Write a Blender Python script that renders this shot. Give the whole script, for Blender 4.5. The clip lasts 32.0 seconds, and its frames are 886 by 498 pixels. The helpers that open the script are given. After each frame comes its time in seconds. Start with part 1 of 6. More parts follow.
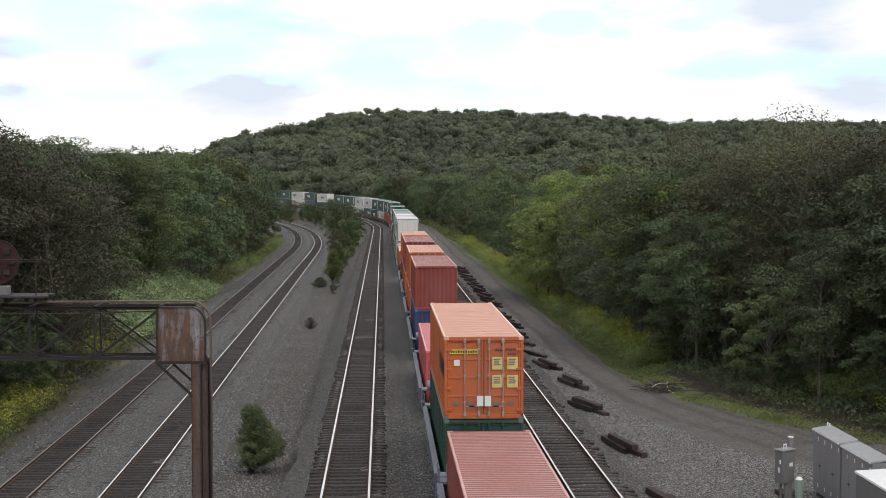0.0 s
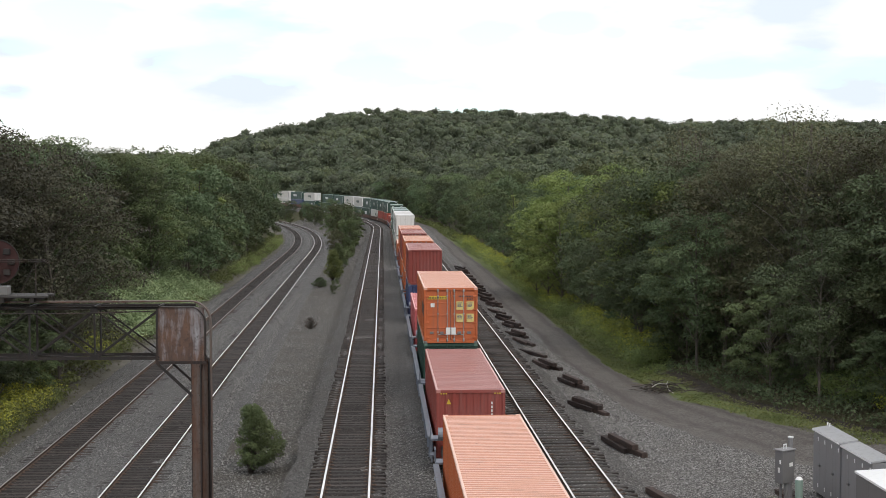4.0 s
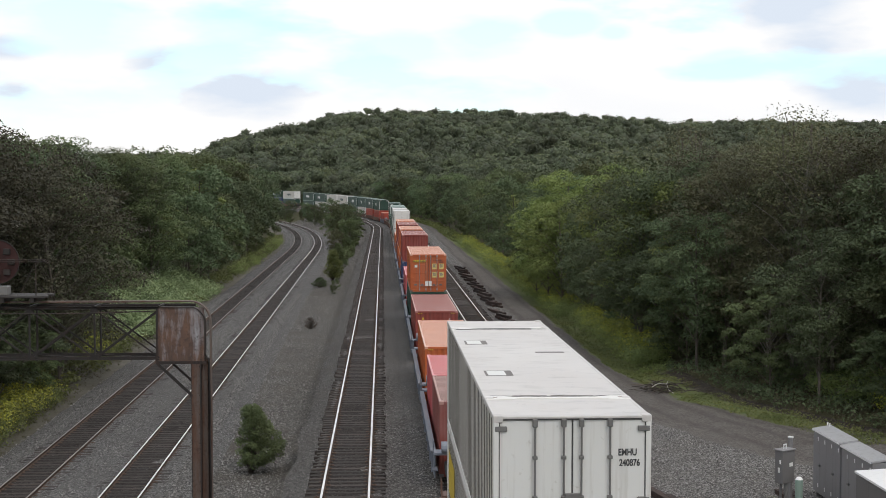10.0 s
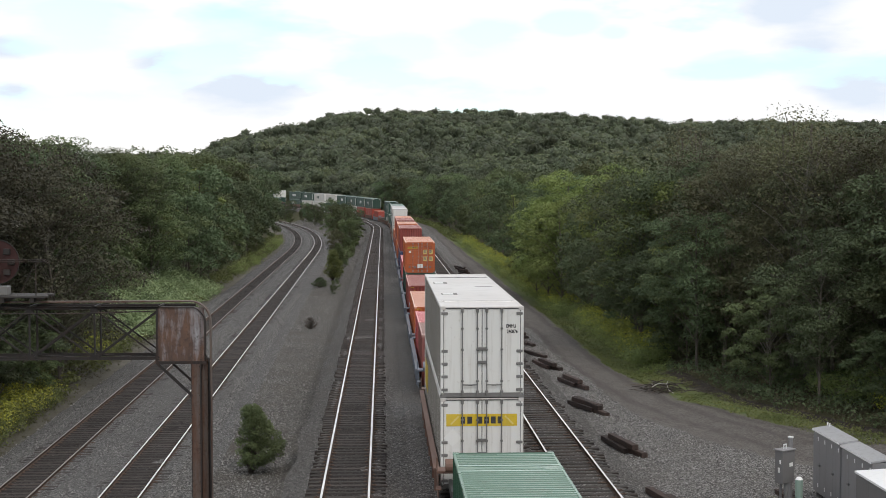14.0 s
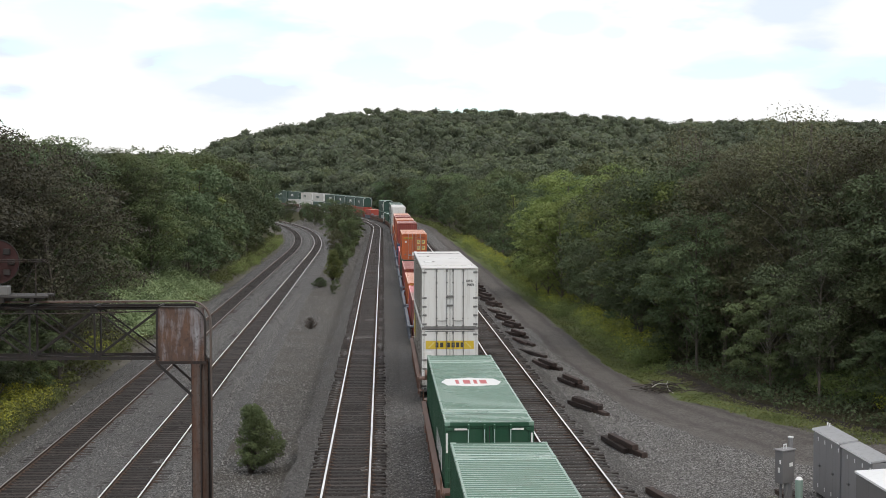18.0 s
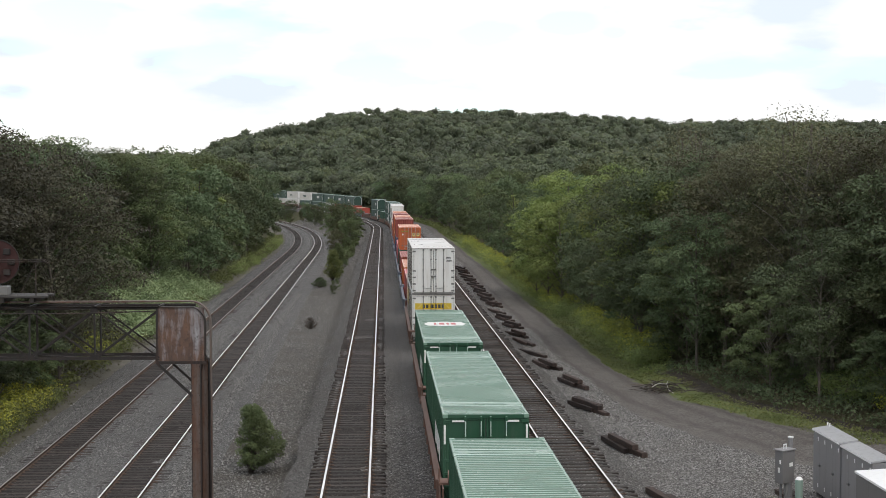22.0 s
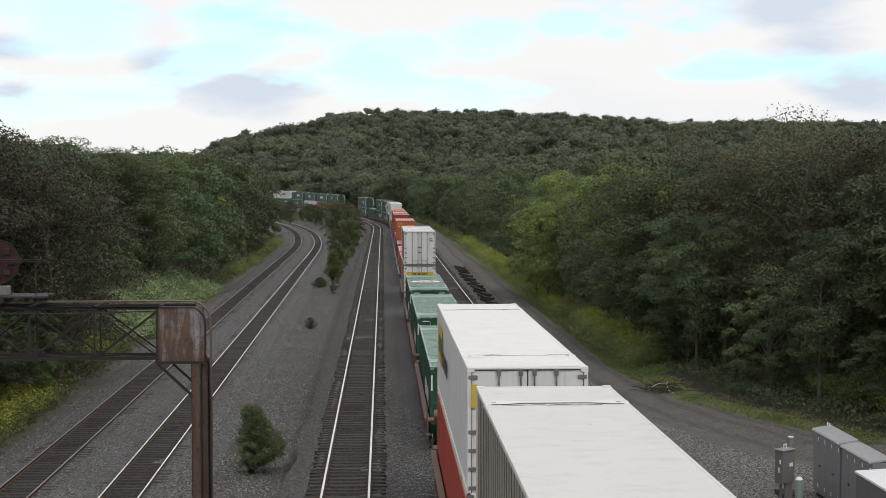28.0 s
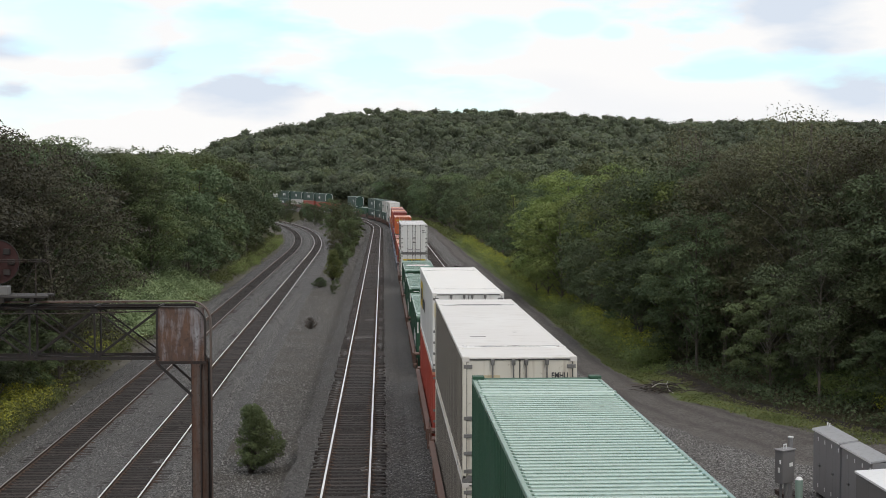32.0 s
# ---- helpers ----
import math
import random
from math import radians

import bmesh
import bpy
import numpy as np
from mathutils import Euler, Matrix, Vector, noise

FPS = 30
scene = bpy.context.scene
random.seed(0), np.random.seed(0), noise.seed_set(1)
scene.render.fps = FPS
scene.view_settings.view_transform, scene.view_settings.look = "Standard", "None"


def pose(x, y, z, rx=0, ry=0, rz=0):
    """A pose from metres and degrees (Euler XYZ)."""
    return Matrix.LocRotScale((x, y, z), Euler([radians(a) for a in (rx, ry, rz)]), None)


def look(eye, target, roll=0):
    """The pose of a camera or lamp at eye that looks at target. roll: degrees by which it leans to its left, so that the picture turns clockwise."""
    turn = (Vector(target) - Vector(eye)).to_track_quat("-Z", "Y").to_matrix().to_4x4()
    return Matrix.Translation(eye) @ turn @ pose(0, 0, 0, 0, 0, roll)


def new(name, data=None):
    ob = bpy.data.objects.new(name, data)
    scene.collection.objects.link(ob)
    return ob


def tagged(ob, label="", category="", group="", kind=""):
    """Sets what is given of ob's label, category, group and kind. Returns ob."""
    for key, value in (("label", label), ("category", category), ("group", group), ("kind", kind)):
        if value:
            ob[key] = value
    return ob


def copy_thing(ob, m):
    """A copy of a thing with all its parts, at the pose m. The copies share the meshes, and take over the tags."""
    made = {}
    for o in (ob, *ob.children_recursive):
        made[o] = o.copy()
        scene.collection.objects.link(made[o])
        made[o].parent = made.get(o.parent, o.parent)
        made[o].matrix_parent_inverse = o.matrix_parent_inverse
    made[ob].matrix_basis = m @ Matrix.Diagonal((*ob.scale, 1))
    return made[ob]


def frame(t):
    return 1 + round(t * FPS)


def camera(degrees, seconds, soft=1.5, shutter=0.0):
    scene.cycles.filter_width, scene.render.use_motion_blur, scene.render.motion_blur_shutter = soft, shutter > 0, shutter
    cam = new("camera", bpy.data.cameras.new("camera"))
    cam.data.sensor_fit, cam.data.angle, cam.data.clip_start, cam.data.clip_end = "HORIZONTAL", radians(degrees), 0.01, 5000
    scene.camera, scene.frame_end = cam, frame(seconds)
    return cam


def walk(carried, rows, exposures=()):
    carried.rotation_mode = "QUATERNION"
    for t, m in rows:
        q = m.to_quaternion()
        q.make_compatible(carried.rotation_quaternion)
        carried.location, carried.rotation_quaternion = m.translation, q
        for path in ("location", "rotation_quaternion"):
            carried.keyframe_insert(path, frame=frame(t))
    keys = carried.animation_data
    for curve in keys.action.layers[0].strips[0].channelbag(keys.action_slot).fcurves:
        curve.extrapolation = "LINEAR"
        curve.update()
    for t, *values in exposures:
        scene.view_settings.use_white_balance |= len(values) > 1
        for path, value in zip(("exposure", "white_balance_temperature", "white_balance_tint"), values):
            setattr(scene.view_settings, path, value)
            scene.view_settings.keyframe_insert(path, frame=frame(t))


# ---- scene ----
cam = camera(37.25, 32.0, soft=0.88)
EYE = Vector((0.0, 0.0, 9.78))
HEAD, TILT = radians(2.64), radians(-2.735)
AIM = EYE + Vector((math.sin(HEAD) * math.cos(TILT), math.cos(HEAD) * math.cos(TILT), math.sin(TILT)))
walk(cam, [(0.0, look(EYE, AIM)), (32.0, look(EYE, AIM))], exposures=[(0.0, -0.04), (2.0, 0.02), (6.0, 0.11), (8.0, 0.08), (9.0, -0.06), (11.0, -0.10), (13.0, -0.07), (14.0, -0.02), (17.0, 0.04), (22.0, 0.09), (24.0, 0.08), (25.0, -0.04), (28.0, -0.21), (31.0, -0.20), (32.0, -0.16)])

# ---- light: bright broken cloud, soft high sun ----
SUN_AZ, SUN_EL = radians(152), radians(50)
world = bpy.data.worlds.new("sky")
scene.world = world
world.use_nodes = True


def build_sky():
    nt = world.node_tree
    nt.nodes.clear()
    N, L = nt.nodes.new, nt.links.new

    def mth(op, a, b=None):
        n = N("ShaderNodeMath")
        n.operation = op
        for i, v in enumerate((a, b)):
            if v is None:
                continue
            if isinstance(v, (int, float)):
                n.inputs[i].default_value = v
            else:
                L(v, n.inputs[i])
        return n.outputs[0]

    def ramp(src, stops):
        n = N("ShaderNodeValToRGB")
        n.color_ramp.elements[0].position, n.color_ramp.elements[0].color = stops[0][0], (*[stops[0][1]] * 3, 1)
        n.color_ramp.elements[1].position, n.color_ramp.elements[1].color = stops[1][0], (*[stops[1][1]] * 3, 1)
        L(src, n.inputs[0])
        return n.outputs[0]

    def mixc(fac, a, b):
        n = N("ShaderNodeMix")
        n.data_type = "RGBA"
        L(fac, n.inputs[0])
        for k, v in ((6, a), (7, b)):
            if isinstance(v, tuple):
                n.inputs[k].default_value = (*v, 1)
            else:
                L(v, n.inputs[k])
        return n.outputs[2]

    tc = N("ShaderNodeTexCoord")
    sky = N("ShaderNodeTexSky")
    sky.sky_type, sky.sun_disc = "NISHITA", False
    sky.sun_elevation, sky.sun_rotation = SUN_EL, SUN_AZ
    sky.air_density, sky.dust_density = 1.0, 1.5
    blue = N("ShaderNodeMix")
    blue.data_type, blue.blend_type = "RGBA", "MULTIPLY"
    blue.inputs[0].default_value = 1.0
    L(sky.outputs[0], blue.inputs[6])
    blue.inputs[7].default_value = (0.24, 0.287, 0.297, 1)
    mp = N("ShaderNodeMapping")
    mp.inputs["Scale"].default_value = (5.0, 5.0, 17.0)
    mp.inputs["Location"].default_value = (1.35, 0.4, 0.2)
    L(tc.outputs["Generated"], mp.inputs[0])
    n1 = N("ShaderNodeTexNoise")
    n1.inputs["Scale"].default_value, n1.inputs["Detail"].default_value, n1.inputs["Roughness"].default_value = 1.0, 7, 0.5
    L(mp.outputs[0], n1.inputs[0])
    n2 = N("ShaderNodeTexNoise")
    n2.inputs["Scale"].default_value, n2.inputs["Detail"].default_value = 0.55, 5
    L(mp.outputs[0], n2.inputs[0])
    sep = N("ShaderNodeSeparateXYZ")
    L(tc.outputs["Generated"], sep.inputs[0])
    # clouds crowd together towards the horizon and thin out overhead
    thin = mth("MULTIPLY", mth("MAXIMUM", sep.outputs[2], 0.0), 0.045)
    soft = N("ShaderNodeTexNoise")
    soft.inputs["Scale"].default_value, soft.inputs["Detail"].default_value = 2.2, 6
    L(mp.outputs[0], soft.inputs[0])

    def bank(masses):
        """Ragged cloud masses or gaps about given directions."""
        total = None
        for way, size in masses:
            flat = N("ShaderNodeVectorMath")
            flat.operation = "MULTIPLY"
            L(tc.outputs["Generated"], flat.inputs[0])
            flat.inputs[1].default_value = (1, 1, 2.4)
            far = N("ShaderNodeVectorMath")
            far.operation = "DISTANCE"
            L(flat.outputs[0], far.inputs[0])
            far.inputs[1].default_value = (way[0], way[1], way[2] * 2.4)
            v = mth("SUBTRACT", 1.0, mth("DIVIDE", far.outputs["Value"], size))
            total = v if total is None else mth("MAXIMUM", total, v)
        return mth("ADD", total, mth("MULTIPLY", mth("SUBTRACT", soft.outputs[0], 0.5), 2.0))

    gaps = ramp(bank([((-0.2302, 0.9657, 0.1199), 0.075), ((-0.1071, 0.9871, 0.1192), 0.05), ((0.0101, 0.9945, 0.1039), 0.05), ((0.0779, 0.9905, 0.1135), 0.05), ((0.1366, 0.9832, 0.1213), 0.035), ((0.2552, 0.9628, 0.0893), 0.035), ((0.174, 0.9782, 0.1134), 0.02)]), ((0.05, 0.0), (0.55, 1.0)))
    dark = ramp(bank([((-0.2623, 0.9625, 0.0689), 0.03), ((-0.2722, 0.957, 0.1006), 0.035), ((-0.1527, 0.9845, 0.0867), 0.04), ((-0.0997, 0.9925, 0.0708), 0.055), ((0.3161, 0.9434, 0.1), 0.045), ((0.3429, 0.9362, 0.0771), 0.06), ((0.2958, 0.9461, 0.1315), 0.06)]), ((0.0, 0.0), (0.6, 1.0)))
    cover = ramp(mth("SUBTRACT", n1.outputs[0], thin), ((0.35, 0.0), (0.43, 1.0)))
    cover = mth("MULTIPLY", cover, mth("SUBTRACT", 1.0, mth("MULTIPLY", gaps, 0.6)))
    grey = ramp(n2.outputs[0], ((0.56, 0.0), (0.68, 1.0)))
    grey = mth("MAXIMUM", mth("MULTIPLY", grey, 0.2), dark)
    cloud = mixc(grey, (1.22, 1.21, 1.205), (0.88, 0.97, 1.10))
    both = mixc(cover, blue.outputs[2], cloud)
    bg = N("ShaderNodeBackground")
    L(both, bg.inputs[0])
    bg.inputs[1].default_value = 0.90
    out = N("ShaderNodeOutputWorld")
    L(bg.outputs[0], out.inputs[0])


build_sky()
sun_data = bpy.data.lights.new("sun", "SUN")
sun_data.energy, sun_data.angle, sun_data.color = 0.95, radians(18), (1.0, 0.93, 0.84)
sun = new("sun", sun_data)
sun.matrix_world = look((math.sin(SUN_AZ) * math.cos(SUN_EL) * 90, math.cos(SUN_AZ) * math.cos(SUN_EL) * 90, math.sin(SUN_EL) * 90), (0, 0, 0))

# ---- materials ----


def shader(name):
    m = bpy.data.materials.new(name)
    m.use_nodes = True
    nt = m.node_tree
    return m, nt, nt.nodes["Principled BSDF"]


def noise_node(nt, vec, scale, detail=4, rough=0.55, dist=0.0):
    n = nt.nodes.new("ShaderNodeTexNoise")
    n.inputs["Scale"].default_value, n.inputs["Detail"].default_value = scale, detail
    n.inputs["Roughness"].default_value, n.inputs["Distortion"].default_value = rough, dist
    nt.links.new(vec, n.inputs["Vector"])
    return n.outputs[0]


def ramp_node(nt, src, lo, hi, a=0.0, b=1.0):
    n = nt.nodes.new("ShaderNodeMapRange")
    n.inputs[1].default_value, n.inputs[2].default_value, n.inputs[3].default_value, n.inputs[4].default_value = lo, hi, a, b
    nt.links.new(src, n.inputs[0])
    return n.outputs[0]


def mix_node(nt, fac, a, b, blend="MIX"):
    n = nt.nodes.new("ShaderNodeMix")
    n.data_type, n.blend_type = "RGBA", blend
    for k, v in ((0, fac), (6, a), (7, b)):
        if isinstance(v, tuple):
            n.inputs[k].default_value = (*v, 1)
        elif isinstance(v, (int, float)):
            n.inputs[k].default_value = v
        else:
            nt.links.new(v, n.inputs[k])
    return n.outputs[2]


def mapped(nt, scale=(1, 1, 1), coord="Object"):
    tc = nt.nodes.new("ShaderNodeTexCoord")
    mp = nt.nodes.new("ShaderNodeMapping")
    mp.inputs["Scale"].default_value = scale
    nt.links.new(tc.outputs[coord], mp.inputs[0])
    return mp.outputs[0]


def bump_node(nt, bsdf, height, strength=0.3, dist=0.02):
    n = nt.nodes.new("ShaderNodeBump")
    n.inputs["Strength"].default_value, n.inputs["Distance"].default_value = strength, dist
    nt.links.new(height, n.inputs["Height"])
    nt.links.new(n.outputs[0], bsdf.inputs["Normal"])


def paint(name, rgb, rough=0.55, metal=0.0, dirt=0.35, dirt_rgb=(0.12, 0.10, 0.085), streak=(7, 7, 0.35), fade=0.25):
    """Weathered paint: faded patches, grime, run-down streaks and a fine orange-peel."""
    m, nt, b = shader(name)
    v = mapped(nt)
    vs = mapped(nt, streak)
    big = ramp_node(nt, noise_node(nt, v, 0.55, 5), 0.35, 0.7)
    grime = ramp_node(nt, noise_node(nt, vs, 1.0, 5, 0.6), 0.52, 0.78, 0, dirt)
    spots = ramp_node(nt, noise_node(nt, v, 5.5, 6, 0.65), 0.62, 0.74, 0, dirt)
    light = tuple(min(1.0, c + (1 - c) * 0.18) for c in rgb)
    f1 = nt.nodes.new("ShaderNodeMath")
    f1.operation = "MULTIPLY"
    f1.inputs[1].default_value = fade
    nt.links.new(big, f1.inputs[0])
    c = mix_node(nt, f1.outputs[0], rgb, light)
    c = mix_node(nt, grime, c, dirt_rgb)
    c = mix_node(nt, spots, c, dirt_rgb)
    nt.links.new(c, b.inputs["Base Color"])
    b.inputs["Metallic"].default_value = metal
    nt.links.new(ramp_node(nt, big, 0, 1, rough - 0.1, rough + 0.12), b.inputs["Roughness"])
    bump_node(nt, b, noise_node(nt, v, 22, 4), 0.12, 0.01)
    return m


def gravel(name, tones, scale, dirt_rgb, dirt=0.4, patch=0.25):
    """Crushed stone: one tone a stone by cell, dust and dark fines in patches."""
    m, nt, b = shader(name)
    geo = nt.nodes.new("ShaderNodeNewGeometry")
    pos = geo.outputs["Position"]
    vor = nt.nodes.new("ShaderNodeTexVoronoi")
    vor.inputs["Scale"].default_value = scale
    nt.links.new(pos, vor.inputs["Vector"])
    sep = nt.nodes.new("ShaderNodeSeparateColor")
    nt.links.new(vor.outputs["Color"], sep.inputs[0])
    c = mix_node(nt, ramp_node(nt, sep.outputs[0], 0.05, 0.8), tones[0], tones[1])
    c = mix_node(nt, ramp_node(nt, sep.outputs[1], 0.86, 0.95), c, tones[2])
    # shade in the gaps between stones, put into the colour
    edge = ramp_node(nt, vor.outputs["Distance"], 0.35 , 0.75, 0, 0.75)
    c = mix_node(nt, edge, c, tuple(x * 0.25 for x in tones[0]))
    big = ramp_node(nt, noise_node(nt, pos, patch, 6, 0.62), 0.42, 0.68, 0, dirt)
    c = mix_node(nt, big, c, dirt_rgb)
    mid = ramp_node(nt, noise_node(nt, pos, patch * 9, 5, 0.7), 0.5, 0.72, 0, dirt * 0.7)
    c = mix_node(nt, mid, c, dirt_rgb)
    nt.links.new(c, b.inputs["Base Color"])
    b.inputs["Roughness"].default_value = 0.93
    b.inputs["Specular IOR Level"].default_value = 0.2
    bump_node(nt, b, vor.outputs["Distance"], 1.0, 0.08)
    return m


def foliage(name, a, b_rgb, dry=(0.10, 0.075, 0.03), dry_amount=0.2, through_light=0.3, limb_scale=0.42, crowns=False):
    """Leaves: tone by leaf, by limb and by plant; some light passes through."""
    m, nt, b = shader(name)
    geo = nt.nodes.new("ShaderNodeNewGeometry")
    info = nt.nodes.new("ShaderNodeObjectInfo")
    c = mix_node(nt, ramp_node(nt, geo.outputs["Random Per Island"], 0, 1, 0.25, 0.85), a, b_rgb)
    limb = ramp_node(nt, noise_node(nt, geo.outputs["Position"], limb_scale, 3), 0.38, 0.66, 0, 0.7)
    c = mix_node(nt, limb, c, tuple(x * 0.7 for x in a))
    patch = ramp_node(nt, noise_node(nt, geo.outputs["Position"], 0.13, 3), 0.5, 0.68, 0, dry_amount)
    c = mix_node(nt, patch, c, dry)
    tone = ramp_node(nt, info.outputs["Random"], 0, 1, 0.58, 1.34)
    if crowns:
        at = nt.nodes.new("ShaderNodeAttribute")
        at.attribute_name = "tone"
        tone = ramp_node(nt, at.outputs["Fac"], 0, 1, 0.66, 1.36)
        # leaf masses too far off to build one by one; shading mottled into the colour
        fine = noise_node(nt, geo.outputs["Position"], 0.75, 5, 0.75)
        c = mix_node(nt, ramp_node(nt, fine, 0.38, 0.52, 0.45, 0.0), c, tuple(x * 0.3 for x in a))
        c = mix_node(nt, ramp_node(nt, fine, 0.54, 0.70, 0.0, 0.5), c, tuple(x * 1.35 for x in b_rgb))
        bump_node(nt, b, noise_node(nt, geo.outputs["Position"], 0.5, 6, 0.8), 0.8, 1.3)
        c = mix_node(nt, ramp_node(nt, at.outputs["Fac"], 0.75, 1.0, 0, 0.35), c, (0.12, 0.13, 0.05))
    hsv = nt.nodes.new("ShaderNodeHueSaturation")
    nt.links.new(tone, hsv.inputs["Value"])
    hue = ramp_node(nt, info.outputs["Random"], 0, 1, 0.478, 0.515)
    nt.links.new(hue, hsv.inputs["Hue"])
    nt.links.new(c, hsv.inputs["Color"])
    nt.links.new(hsv.outputs[0], b.inputs["Base Color"])
    b.inputs["Roughness"].default_value = 0.6
    b.inputs["Specular IOR Level"].default_value = 0.3
    tr = nt.nodes.new("ShaderNodeBsdfTranslucent")
    nt.links.new(hsv.outputs[0], tr.inputs[0])
    mx = nt.nodes.new("ShaderNodeMixShader")
    mx.inputs[0].default_value = through_light
    nt.links.new(b.outputs[0], mx.inputs[1])
    nt.links.new(tr.outputs[0], mx.inputs[2])
    nt.links.new(mx.outputs[0], nt.nodes["Material Output"].inputs[0])
    return m


def earth(name, a, b_rgb, c_rgb, scale=0.5):
    m, nt, b = shader(name)
    geo = nt.nodes.new("ShaderNodeNewGeometry")
    pos = geo.outputs["Position"]
    c = mix_node(nt, ramp_node(nt, noise_node(nt, pos, scale, 6, 0.6), 0.36, 0.64), a, b_rgb)
    c = mix_node(nt, ramp_node(nt, noise_node(nt, pos, scale * 14, 5, 0.7), 0.5, 0.7, 0, 0.75), c, c_rgb)
    nt.links.new(c, b.inputs["Base Color"])
    b.inputs["Roughness"].default_value = 0.95
    b.inputs["Specular IOR Level"].default_value = 0.15
    bump_node(nt, b, noise_node(nt, pos, 6.0, 6, 0.7), 0.8, 0.12)
    return m


def timber(name, rgb, dark, grain=(9, 9, 9)):
    m, nt, b = shader(name)
    info = nt.nodes.new("ShaderNodeObjectInfo")
    v = mapped(nt, grain)
    c = mix_node(nt, ramp_node(nt, noise_node(nt, v, 1.0, 6, 0.7), 0.35, 0.65), rgb, dark)
    tone = ramp_node(nt, info.outputs["Random"], 0, 1, 0.6, 1.45)
    hsv = nt.nodes.new("ShaderNodeHueSaturation")
    nt.links.new(tone, hsv.inputs["Value"])
    nt.links.new(c, hsv.inputs["Color"])
    nt.links.new(hsv.outputs[0], b.inputs["Base Color"])
    b.inputs["Roughness"].default_value = 0.85
    bump_node(nt, b, noise_node(nt, v, 2.0, 5), 0.5, 0.02)
    return m


def rusted(name, rgb, rust, amount=0.5, rough=0.7):
    m, nt, b = shader(name)
    v = mapped(nt)
    vs = mapped(nt, (5, 5, 0.6))
    f = ramp_node(nt, noise_node(nt, vs, 1.0, 7, 0.65), 0.62 - amount * 0.35, 0.8 - amount * 0.3)
    c = mix_node(nt, f, rgb, rust)
    c = mix_node(nt, ramp_node(nt, noise_node(nt, v, 9, 6, 0.7), 0.5, 0.7, 0, 0.7), c, tuple(x * 0.45 for x in rust))
    nt.links.new(c, b.inputs["Base Color"])
    b.inputs["Roughness"].default_value = rough
    b.inputs["Metallic"].default_value = 0.15
    bump_node(nt, b, noise_node(nt, v, 18, 6, 0.7), 0.35, 0.01)
    return m


M = {}
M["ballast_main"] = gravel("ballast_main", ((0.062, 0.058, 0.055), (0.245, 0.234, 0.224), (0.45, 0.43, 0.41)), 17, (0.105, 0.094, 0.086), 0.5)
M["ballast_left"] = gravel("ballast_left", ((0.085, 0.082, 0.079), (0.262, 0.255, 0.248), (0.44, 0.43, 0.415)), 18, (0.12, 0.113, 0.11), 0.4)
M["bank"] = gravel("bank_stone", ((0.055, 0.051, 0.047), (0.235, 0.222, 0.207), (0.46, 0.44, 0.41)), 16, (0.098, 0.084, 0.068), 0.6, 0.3)


